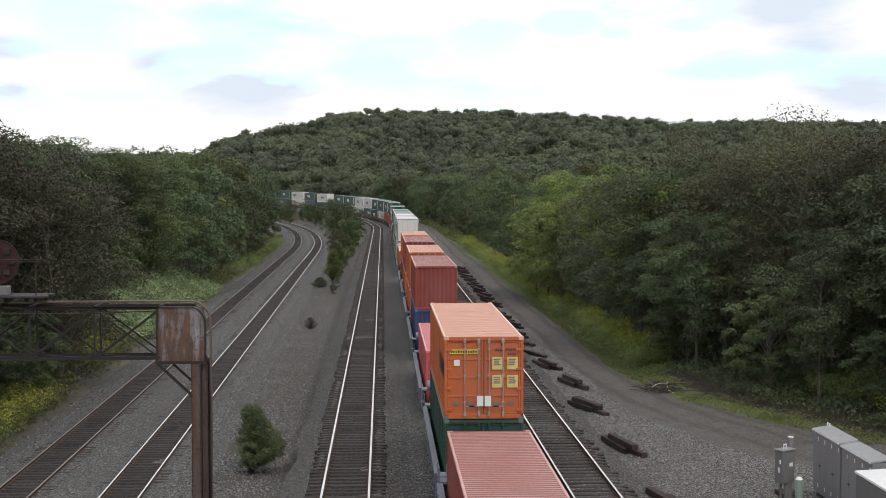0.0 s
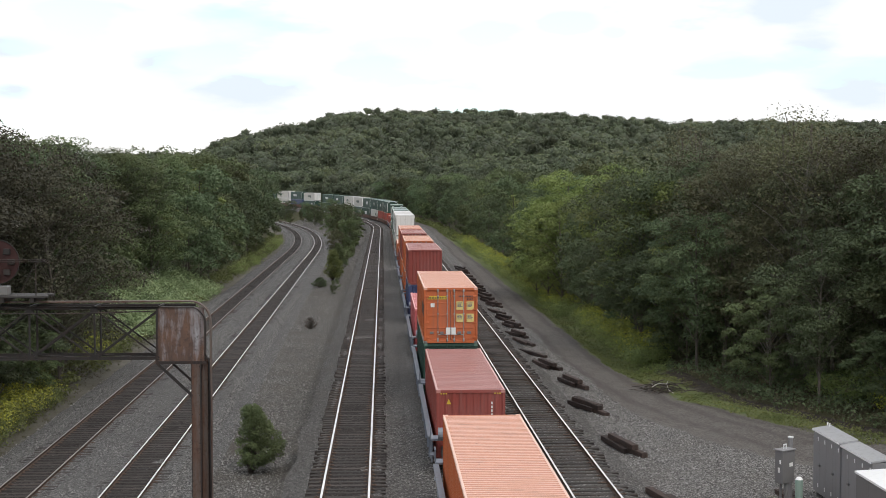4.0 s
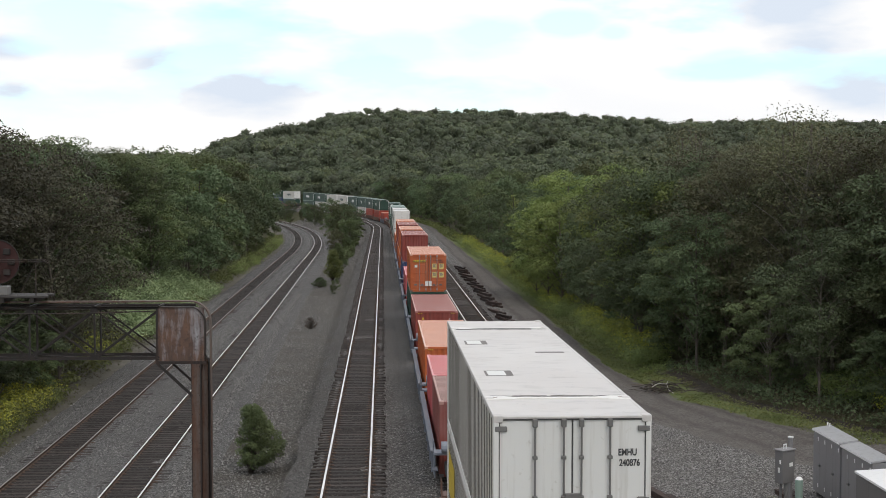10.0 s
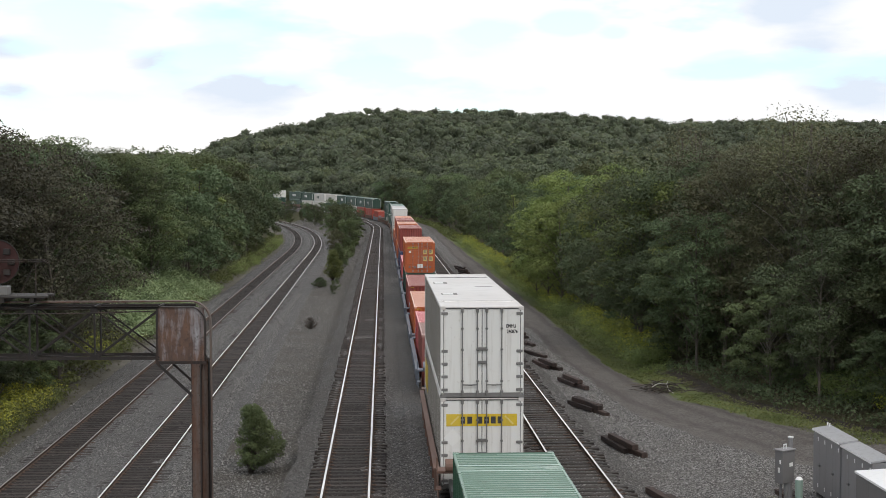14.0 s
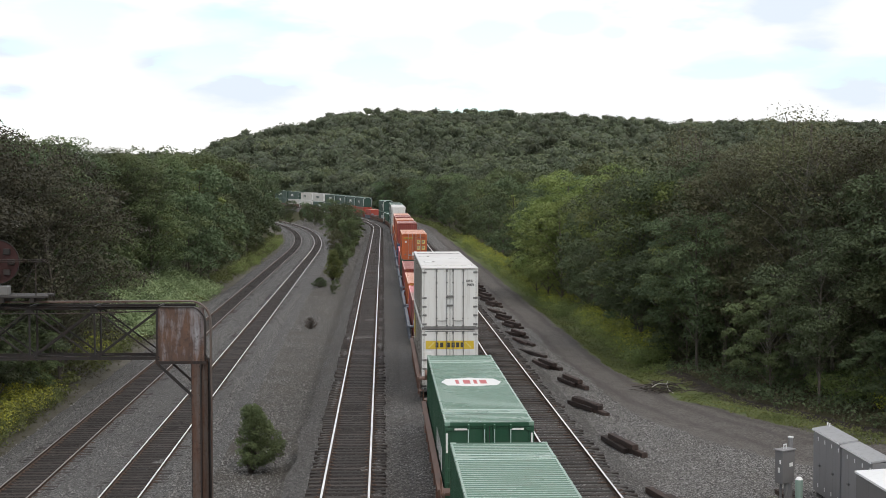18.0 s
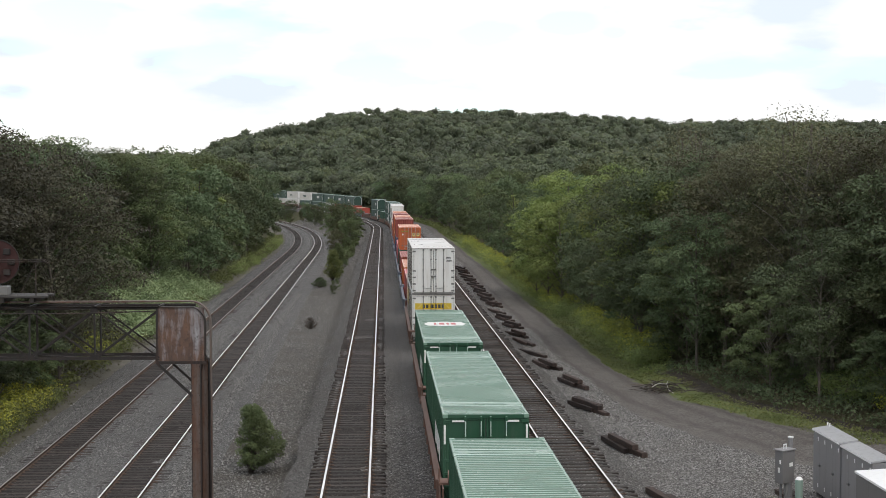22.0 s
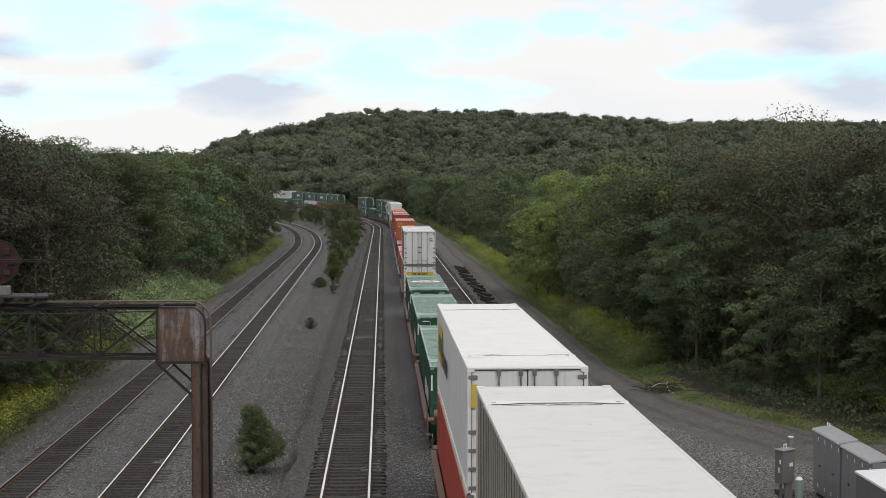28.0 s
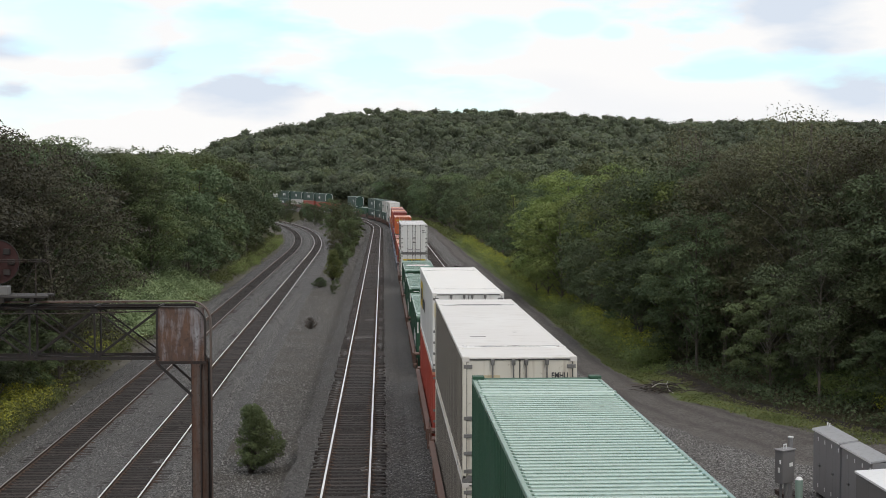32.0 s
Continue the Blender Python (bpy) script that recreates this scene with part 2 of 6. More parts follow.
def yard_ground(name):
    """Loose gravel that turns into packed fines where wheels run and into grass at the verge."""
    m, nt, b = shader(name)
    geo = nt.nodes.new("ShaderNodeNewGeometry")
    pos = geo.outputs["Position"]
    zone = []
    for key in ("wear", "grass", "rut"):
        a = nt.nodes.new("ShaderNodeAttribute")
        a.attribute_name = key
        zone.append(a.outputs["Fac"])
    vor = nt.nodes.new("ShaderNodeTexVoronoi")
    vor.inputs["Scale"].default_value = 19
    nt.links.new(pos, vor.inputs["Vector"])
    sep = nt.nodes.new("ShaderNodeSeparateColor")
    nt.links.new(vor.outputs["Color"], sep.inputs[0])
    stone = mix_node(nt, ramp_node(nt, sep.outputs[0], 0.05, 0.8), (0.06, 0.056, 0.052), (0.265, 0.253, 0.242))
    stone = mix_node(nt, ramp_node(nt, sep.outputs[1], 0.84, 0.94), stone, (0.42, 0.405, 0.39))
    # gaps between the stones: their shade is mixed into the colour
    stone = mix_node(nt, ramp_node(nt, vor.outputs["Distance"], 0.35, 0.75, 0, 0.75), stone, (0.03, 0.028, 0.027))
    stone = mix_node(nt, ramp_node(nt, noise_node(nt, pos, 0.25, 6, 0.65), 0.45, 0.7, 0, 0.5), stone, (0.088, 0.078, 0.07))
    fines = mix_node(nt, ramp_node(nt, noise_node(nt, pos, 0.9, 7, 0.7), 0.3, 0.7), (0.115, 0.102, 0.093), (0.18, 0.165, 0.153))
    fines = mix_node(nt, ramp_node(nt, noise_node(nt, pos, 9, 6, 0.75), 0.42, 0.62, 0, 0.75), fines, (0.055, 0.048, 0.044))
    fines = mix_node(nt, ramp_node(nt, sep.outputs[2], 0.72, 0.9, 0, 0.45), fines, (0.21, 0.195, 0.18))
    turf = mix_node(nt, ramp_node(nt, noise_node(nt, pos, 1.1, 6, 0.7), 0.35, 0.65), (0.105, 0.142, 0.048), (0.148, 0.155, 0.07))
    turf = mix_node(nt, ramp_node(nt, noise_node(nt, pos, 0.5, 6, 0.7), 0.58, 0.68), turf, (0.085, 0.072, 0.06))

    def fuzzy(fac, scale, amp):
        n = nt.nodes.new("ShaderNodeMath")
        n.operation = "ADD"
        nt.links.new(fac, n.inputs[0])
        nt.links.new(ramp_node(nt, noise_node(nt, pos, scale, 7, 0.72), 0.25, 0.75, -amp, amp), n.inputs[1])
        return ramp_node(nt, n.outputs[0], 0.36, 0.64)

    fines = mix_node(nt, ramp_node(nt, zone[2], 0.15, 0.9, 0, 0.6), fines, (0.07, 0.062, 0.057))
    c = mix_node(nt, fuzzy(zone[0], 0.7, 0.34), stone, fines)
    c = mix_node(nt, fuzzy(zone[1], 0.9, 0.6), c, turf)
    soil = mix_node(nt, ramp_node(nt, noise_node(nt, pos, 5.0, 6, 0.75), 0.4, 0.62), (0.03, 0.026, 0.021), (0.066, 0.056, 0.046))
    c = mix_node(nt, ramp_node(nt, zone[0], 1.15, 1.6), c, soil)
    nt.links.new(c, b.inputs["Base Color"])
    b.inputs["Roughness"].default_value = 0.94
    b.inputs["Specular IOR Level"].default_value = 0.2
    bump_node(nt, b, vor.outputs["Distance"], 0.7, 0.05)
    return m


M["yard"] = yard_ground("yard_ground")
M["forest_floor"] = earth("forest_floor", (0.05, 0.05, 0.025), (0.075, 0.075, 0.035), (0.05, 0.04, 0.028))
M["verge"] = earth("verge_grass", (0.095, 0.09, 0.066), (0.145, 0.133, 0.115), (0.10, 0.092, 0.078), 0.6)
M["sleeper"] = timber("sleeper_timber", (0.056, 0.044, 0.038), (0.022, 0.018, 0.016), (2.5, 14, 14))
M["old_sleeper"] = timber("old_sleeper_timber", (0.05, 0.031, 0.025), (0.018, 0.012, 0.010), (14, 2.5, 14))
M["oily"] = gravel("oily_ballast", ((0.03, 0.026, 0.024), (0.072, 0.062, 0.056), (0.15, 0.135, 0.125)), 17, (0.026, 0.021, 0.019), 0.6, 0.8)


def steel(name, rgb, rough, metal):
    m, nt, b = shader(name)
    v = mapped(nt, (1, 0.2, 1))
    c = mix_node(nt, ramp_node(nt, noise_node(nt, v, 3, 5), 0.35, 0.7), rgb, tuple(x * 0.72 for x in rgb))
    nt.links.new(c, b.inputs["Base Color"])
    b.inputs["Roughness"].default_value, b.inputs["Metallic"].default_value = rough, metal
    return m


M["rail_top"] = steel("rail_running_face", (0.92, 0.91, 0.90), 0.42, 0.45)
M["rail_dull"] = steel("dull_running_face", (0.34, 0.31, 0.29), 0.5, 0.4)
M["rail_side"] = rusted("rail_web", (0.075, 0.05, 0.038), (0.11, 0.06, 0.035), 0.5, 0.85)
M["leaf_green"] = foliage("leaf_green", (0.089, 0.118, 0.050), (0.158, 0.190, 0.085))
M["leaf_dark"] = foliage("leaf_dark", (0.080, 0.114, 0.058), (0.132, 0.172, 0.082))
M["leaf_olive"] = foliage("leaf_olive", (0.098, 0.104, 0.055), (0.158, 0.154, 0.082), (0.128, 0.096, 0.066), 0.45)
M["leaf_brown"] = foliage("leaf_brown", (0.066, 0.066, 0.042), (0.108, 0.100, 0.062), (0.095, 0.075, 0.055), 0.5)
M["leaf_bright"] = foliage("leaf_bright", (0.135, 0.178, 0.049), (0.27, 0.31, 0.104), dry_amount=0.1)
M["leaf_far"] = foliage("leaf_far", (0.088, 0.116, 0.066), (0.150, 0.178, 0.104), (0.13, 0.112, 0.075), 0.3, 0.15, 0.11, True)
M["leaf_pale"] = foliage("leaf_pale_bloom", (0.09, 0.14, 0.045), (0.47, 0.53, 0.30), dry_amount=0.05)
M["leaf_gold"] = foliage("leaf_goldenrod", (0.24, 0.28, 0.06), (0.60, 0.55, 0.075), (0.210, 0.200, 0.062), 0.2)
M["leaf_weed"] = foliage("leaf_weed", (0.150, 0.20, 0.070), (0.285, 0.325, 0.112), (0.189, 0.150, 0.088), 0.25)
M["litter"] = foliage("dead_leaf", (0.06, 0.05, 0.035), (0.15, 0.12, 0.085), (0.09, 0.085, 0.04), 0.4, 0.1)
M["bark"] = timber("bark", (0.15, 0.13, 0.11), (0.06, 0.05, 0.042), (10, 10, 2))
M["bark_pale"] = timber("bark_pale", (0.26, 0.24, 0.21), (0.12, 0.11, 0.095), (10, 10, 2))

# ---- geometry helpers ----


class Geo:
    def __init__(self):
        self.v, self.f, self.k = [], [], []

    def add(self, verts, faces, slot=0):
        o = len(self.v)
        self.v += [tuple(p) for p in verts]
        self.f += [tuple(i + o for i in q) for q in faces]
        self.k += [slot] * len(faces)
        return self

    def box(self, x0, x1, y0, y1, z0, z1, b=0.0, slot=0, m=None):
        lo, hi = (x0, y0, z0), (x1, y1, z1)
        if b <= 0:
            vs = [((x0, x1)[i & 1], (y0, y1)[(i >> 1) & 1], (z0, z1)[(i >> 2) & 1]) for i in range(8)]
            fs = [(0, 2, 3, 1), (4, 5, 7, 6), (0, 1, 5, 4), (2, 6, 7, 3), (0, 4, 6, 2), (1, 3, 7, 5)]
        else:
            vs, fs = [], []
            for i in range(8):
                s = [(i >> k) & 1 for k in range(3)]
                for a in range(3):
                    vs.append(tuple((hi[k] if s[k] else lo[k]) + (0 if k == a else (-b if s[k] else b)) for k in range(3)))
            for a in range(3):
                u, w = (a + 1) % 3, (a + 2) % 3
                for sgn in (0, 1):
                    loop = []
                    for su, sw in ((0, 0), (1, 0), (1, 1), (0, 1)):
                        loop.append(((sgn << a) | (su << u) | (sw << w)) * 3 + a)
                    fs.append(tuple(loop if sgn else loop[::-1]))
                for su in (0, 1):
                    for sw in (0, 1):
                        c0 = (su << u) | (sw << w)
                        c1 = c0 | (1 << a)
                        q = (c0 * 3 + u, c1 * 3 + u, c1 * 3 + w, c0 * 3 + w)
                        fs.append(q if su == sw else q[::-1])
            for i in range(8):
                par = (i & 1) ^ ((i >> 1) & 1) ^ ((i >> 2) & 1)
                t = (i * 3, i * 3 + 1, i * 3 + 2)
                fs.append(t if par else t[::-1])
        if m is not None:
            vs = [m @ Vector(p) for p in vs]
        return self.add(vs, fs, slot)

    def tube(self, pts, r, n=8, slot=0, close=True, r1=None):
        pts = [Vector(p) for p in pts]
        rings = []
        for i, p in enumerate(pts):
            d = (pts[min(i + 1, len(pts) - 1)] - pts[max(i - 1, 0)]).normalized()
            q = d.to_track_quat("Z", "Y")
            rr = r if r1 is None else r + (r1 - r) * i / (len(pts) - 1)
            rings.append([p + q @ Vector((rr * math.cos(2 * math.pi * k / n), rr * math.sin(2 * math.pi * k / n), 0)) for k in range(n)])
        vs = [p for ring in rings for p in ring]
        fs = [(i * n + k, i * n + (k + 1) % n, (i + 1) * n + (k + 1) % n, (i + 1) * n + k) for i in range(len(pts) - 1) for k in range(n)]
        if close:
            fs += [tuple(range(n))[::-1], tuple((len(pts) - 1) * n + k for k in range(n))]
        return self.add(vs, fs, slot)

    def bar(self, p0, p1, w, h, slot=0):
        """A flat bar from p0 to p1, w across and h deep."""
        p0, p1 = Vector(p0), Vector(p1)
        d = p1 - p0
        q = d.to_track_quat("Y", "Z").to_matrix().to_4x4()
        return self.box(-w / 2, w / 2, 0, d.length, -h / 2, h / 2, 0, slot, Matrix.Translation(p0) @ q)

    def sweep(self, stations, profile, slot=0, cap=True):
        """profile: (u, z) pairs carried along stations (matrix each: x across, z up)."""
        n = len(profile)
        vs = [m @ Vector((u, 0, z)) for m in stations for u, z in profile]
        fs = [(i * n + k, i * n + k + 1, (i + 1) * n + k + 1, (i + 1) * n + k) for i in range(len(stations) - 1) for k in range(n - 1)]
        return self.add(vs, fs, slot)

    def mesh(self, name, mats):
        me = bpy.data.meshes.new(name)
        me.from_pydata(self.v, [], self.f)
        for m in (mats if isinstance(mats, (list, tuple)) else [mats]):
            me.materials.append(m)
        if any(self.k):
            me.polygons.foreach_set("material_index", self.k)
        me.update()
        return me


def part(name, geo, mats, parent=None, label="", m=None):
    me = geo if isinstance(geo, bpy.types.Mesh) else geo.mesh(name, mats)
    ob = new(name, me)
    if parent is not None:
        ob.parent = parent
    if m is not None:
        ob.matrix_basis = m
    if label:
        ob["label"] = label
    return ob


def thing(name, label, category, m=None, group="", kind=""):
    ob = new(name)
    ob.empty_display_size = 0.3
    if m is not None:
        ob.matrix_basis = m
    return tagged(ob, label, category, group, kind)


# ---- the lie of the land ----
TRACK_X, BEND, RADIUS = 3.1, 300.0, 620.0
SPEED = 4.88


def rise(s):
    return 3.55e-5 * max(0.0, min(s, 620.0) - 280.0) ** 2 + 0.024 * max(0.0, s - 620.0)


def main_line(s, off=0.0):
    """A pose on the main line, s metres on, off metres to its right."""
    th = max(0.0, s - BEND) / RADIUS
    x = TRACK_X - RADIUS * (1 - math.cos(th)) + off * math.cos(th)
    y = (s if s < BEND else BEND + RADIUS * math.sin(th)) + off * math.sin(th)
    return Matrix.Translation((x, y, rise(s))) @ Matrix.Rotation(th, 4, "Z")


LOW_X, LOW_BEND, LOW_RADIUS, LOW_SKEW, LOW_Z = -10.1, 235.0, 1140.0, 0.0118, -2.1


def low_line(s, off=0.0):
    """A pose on the lower pair of tracks."""
    th = LOW_SKEW + max(0.0, s - LOW_BEND) / LOW_RADIUS
    x0 = LOW_X - LOW_SKEW * (min(s, LOW_BEND) - 50.0)
    y0 = min(s, LOW_BEND)
    if s > LOW_BEND:
        x0 -= LOW_RADIUS * (math.cos(LOW_SKEW) - math.cos(th))
        y0 += LOW_RADIUS * (math.sin(th) - math.sin(LOW_SKEW))
    return Matrix.Translation((x0 + off * math.cos(th), y0 + off * math.sin(th), LOW_Z)) @ Matrix.Rotation(th, 4, "Z")


def main_su(x, y):
    if y < BEND:
        return y, x - TRACK_X
    cx = TRACK_X - RADIUS
    return BEND + RADIUS * math.atan2(y - BEND, x - cx), math.hypot(x - cx, y - BEND) - RADIUS


def low_u(x, y):
    if y < LOW_BEND:
        return x - (LOW_X - LOW_SKEW * (y - 50.0))
    cx, cy = LOW_X - LOW_SKEW * (LOW_BEND - 50) - LOW_RADIUS * math.cos(LOW_SKEW), LOW_BEND - LOW_RADIUS * math.sin(LOW_SKEW)
    return math.hypot(x - cx, y - cy) - LOW_RADIUS


def smooth(a, b, v):
    t = min(1.0, max(0.0, (v - a) / (b - a)))
    return t * t * (3 - 2 * t)


RIDGE = [(-40, 1.2), (-16, 1.3), (-9.0, 1.45), (-7.9, 1.46), (-6.7, 2.15), (-5.5, 2.45), (-3.8, 2.85), (-1.9, 3.2), (0.6, 3.38), (4.3, 3.4),
         (6.7, 3.25), (10.3, 3.03), (12.7, 2.88), (17.4, 2.85), (21.2, 2.78), (40, 2.5)]


def ridge_angle(az):
    for (a, e), (b, g) in zip(RIDGE, RIDGE[1:]):
        if az <= b:
            t = smooth(a, b, max(az, a))
            return e + (g - e) * t
    return RIDGE[-1][1]


def ground_z(x, y):
    s, u = main_su(x, y)
    lo = low_u(x, y)
    zm = rise(s) - 0.55
    # bank down to the lower pair, a rough shelf beyond it
    if u < 0:
        drop = smooth(-4.3, -7.6, u)
        base = zm * (1 - drop) + (LOW_Z - 0.5) * drop
        if y > 120 and lo > 3.5:
            island = smooth(3.5, 9.0, lo) * smooth(-4.3, -7.5, u) * smooth(120, 260, y)
            base += island * (0.6 + 0.9 * smooth(300, 420, y))
        if lo < -7:
            base += smooth(-7, -16, lo) * 1.0 + smooth(-14, -70, lo) * 7.0
        z = base
    else:
        z = zm + 0.15 * smooth(5.2, 6.6, u) - 0.5 * smooth(9.2, 11.0, u) * (1 - smooth(11.5, 14.0, u)) * smooth(66, 74, y) + smooth(14, 60, u) * 2.5
    d = math.hypot(x, y)
    az = math.degrees(math.atan2(x, y)) if y > 0 else 90
    if d > 380 and y > 0:
        top = 1150 * math.tan(radians(ridge_angle(az))) + EYE.z - 16.0
        clear = smooth(10.0, 45.0, u) if u > 0 else 0.0
        far = smooth(430, 1150, d) ** 1.15
        if u < -6:
            far *= smooth(700, 1000, d)
            clear = 1.0
        z += max(0.0, top - z) * far * clear
        if d > 1250:
            z -= 45 * smooth(1250, 1900, d)
    return z + 0.10 * noise.noise(Vector((x * 0.35, y * 0.35, 0))) * smooth(7.5, 12, abs(u))

# ---- ground: one sheet to the horizon ----


def lines(spans):
    out = []
    for a, b, step in spans:
        n = max(1, round((b - a) / step))
        out += [a + (b - a) * i / n for i in range(n)]
    return out + [spans[-1][1]]


def build_ground():
    xs = lines([(-2500, -600, 190), (-600, -120, 30), (-120, -40, 8), (-40, 40, 0.9), (40, 120, 8), (120, 600, 30), (600, 2500, 190)])
    ys = lines([(-400, 0, 50), (0, 120, 2.5), (120, 460, 6), (460, 1300, 28), (1300, 4200, 290)])
    nx = len(xs)
    verts = [(x, y, ground_z(x, y)) for y in ys for x in xs]
    faces = [(j * nx + i, j * nx + i + 1, (j + 1) * nx + i + 1, (j + 1) * nx + i) for j in range(len(ys) - 1) for i in range(nx - 1)]
    g = Geo().add(verts, faces)
    ob = part("ground", g, M["forest_floor"])
    ob.data.polygons.foreach_set("use_smooth", [True] * len(ob.data.polygons))
    tagged(ob, "wooded ground of dark soil and low green growth", "ground", kind="structure")


build_ground()


def stations(line, s0, s1, step, off=0.0):
    n = max(1, round((s1 - s0) / step))
    return [line(s0 + (s1 - s0) * i / n, off) for i in range(n + 1)]


def strip(name, line, s0, s1, profile, mat, label, category, step=6.0, rough=0.03, seed=0):
    """A bed that follows a line; its profile ripples a little from station to station."""
    st = stations(line, s0, s1, step)
    n = len(profile)
    vs, fs = [], []
    for i, m in enumerate(st):
        for k, (u, z) in enumerate(profile):
            w = rough * noise.noise(Vector((i * 0.9, k * 1.7, seed)))
            edge = (0.5 if k in (0, n - 1) else 0.0) * noise.noise(Vector((i * 0.45, k + 9.0, seed + 4.0)))
            vs.append(m @ Vector((u + edge * (rough > 0), 0, z + w)))
    fs = [(i * n + k, i * n + k + 1, (i + 1) * n + k + 1, (i + 1) * n + k) for i in range(len(st) - 1) for k in range(n - 1)]
    ob = part(name, Geo().add(vs, fs), mat)
    tagged(ob, label, category, kind="structure")
    return ob


# beds (u counts from the track that carries the train)
strip("ballast_bed", main_line, -168, 640, [(-6.6, -0.95), (-6.05, -0.55), (-5.7, -0.30), (-5.4, -0.16), (-3.2, -0.16), (-2.7, -0.27), (-2.15, -0.32), (-1.7, -0.2), (-1.2, -0.16), (1.2, -0.16), (1.7, -0.2), (2.1, -0.26), (2.5, -0.165), (4.75, -0.16), (5.3, -0.25), (5.9, -0.45), (7.0, -0.62)],
      M["ballast_main"], "grey crushed-stone bed under three upper tracks", "ballast", 2.0, 0.05)
strip("lower_ballast_bed", low_line, -168, 520, [(-8.2, -0.85), (-6.9, -0.35), (-5.6, -0.13), (-5.05, -0.125), (-4.95, -0.17), (-3.5, -0.17), (-3.45, -0.125), (-2.6, -0.15), (-1.6, -0.15), (-0.8, -0.125), (-0.72, -0.17), (0.72, -0.17), (0.8, -0.125), (1.5, -0.14), (1.9, -0.2), (2.6, -0.36), (3.4, -0.52)],
      M["ballast_left"], "grey crushed-stone bed under the lower pair of tracks", "ballast", 2.0, 0.05, 3)


def loft(name, rows, mat, label, category, lift=0.05):
    """A sheet laid on the ground between two edges; rows: (left xy, right xy)."""
    n, vs = 9, []
    for a, b in rows:
        for k in range(n):
            f = k / (n - 1)
            x, y = a[0] + (b[0] - a[0]) * f, a[1] + (b[1] - a[1]) * f
            vs.append((x, y, ground_z(x, y) + lift))
    fs = [(i * n + k, i * n + k + 1, (i + 1) * n + k + 1, (i + 1) * n + k) for i in range(len(rows) - 1) for k in range(n - 1)]
    ob = part(name, Geo().add(vs, fs), mat)
    return tagged(ob, label, category, kind="structure")


def along(table, y):
    for (a, v), (b, w) in zip(table, table[1:]):
        if y <= b:
            return v + (w - v) * (y - a) / (b - a)
    return table[-1][1]


ROAD_R = [(10, 38), (30, 29), (41.5, 22.8), (49, 19.3), (54.5, 16.8), (61, 14.1), (71.5, 12.7), (90, 12.6), (145, 12.7), (300, 12.4)]
ROAD_L = [(10, 28), (30, 22), (41.5, 17.8), (50, 13.5), (56.5, 11.3), (75, 10.5), (101, 10.0), (155, 10.2), (300, 10.7)]


def wob(v, k):
    return 0.35 * noise.noise(Vector((v * 0.13, k, 3.3))) + 0.15 * noise.noise(Vector((v * 0.6, k, 8.1)))


def edges(y, table, k):
    if y <= 300:
        return (along(table, y) + wob(y, k), y)
    p = main_line(y, along(table, 300) - TRACK_X).translation
    return (p.x, p.y)


def build_surfaces():
    rows = []
    for i in range(155):
        y = -168 + i * 4.0
        a, b = low_line(y, 3.0).translation, main_line(y, -5.75).translation
        rows.append(((a.x, a.y), (b.x, b.y)))
    loft("stone_bank", rows, M["bank"], "sloping bank of brown-grey broken stone between the tracks", "bank", 0.10)
    # yard, access road and verge in one sheet
    ys = [10 + i * 1.5 for i in range(80)] + [130 + i * 6.0 for i in range(52)]
    n, vs, wear, grass, rut = 34, [], [], [], []
    for y in ys:
        left, road_l, road_r = (edges(y, tb, 1.0) for tb in ([(10, 8.4), (300, 8.4)], ROAD_L, ROAD_R))
        verge_w = 3.6 if y > 66 else 3.3
        for k in range(n):
            f = k / (n - 1)
            x = left[0] + (road_r[0] + verge_w - left[0]) * f
            yy = left[1] + (road_r[1] - left[1]) * f
            vs.append((x, yy, ground_z(x, yy) + 0.07 + 0.03 * noise.noise(Vector((x * 0.8, yy * 0.8, 1.0)))))
            centre, gauge = (road_l[0] + road_r[0]) / 2 + 0.3 * wob(y, 9.0), 0.85 + 0.15 * smooth(60, 40, y)
            rut.append(max(math.exp(-((x - centre - q * gauge) / 0.28) ** 2) for q in (-1, 1, 2.3)))
            mid = 1.0 - 0.35 * math.exp(-((x - (road_l[0] + road_r[0]) / 2) / 0.35) ** 2)
            wear.append(smooth(road_l[0] - 0.6, road_l[0] + 0.7, x) * mid + (smooth(road_r[0] + verge_w - 1.7, road_r[0] + verge_w - 0.6, x + wob(y, 5.0) * 1.6) if y < 72 else 0.0))
            grass.append(smooth(road_r[0] - 0.5, road_r[0] + 0.8, x) * smooth(49, 58, y) * (1.0 if y > 72 else 1.0 - smooth(road_r[0] + verge_w - 1.3, road_r[0] + verge_w - 0.2, x)))
    fs = [(i * n + k, i * n + k + 1, (i + 1) * n + k + 1, (i + 1) * n + k) for i in range(len(ys) - 1) for k in range(n - 1)]
    ob = part("gravel_yard", Geo().add(vs, fs), M["yard"])
    for key, vals in (("wear", wear), ("grass", grass), ("rut", rut)):
        ob.data.attributes.new(key, "FLOAT", "POINT").data.foreach_set("value", vals)
    tagged(ob, "gravel yard with a worn access road and grassy verge", "yard", kind="structure")
    rows = []
    for i in range(100):
        y = 20 + i * 4.0
        a, b = low_line(y, -10.4).translation, low_line(y, -6.5).translation
        rows.append(((a.x + wob(y, 7.0), a.y), (b.x, b.y)))
    loft("left_verge", rows, M["verge"], "dusty grass shoulder beside the lower tracks", "verge", 0.05)


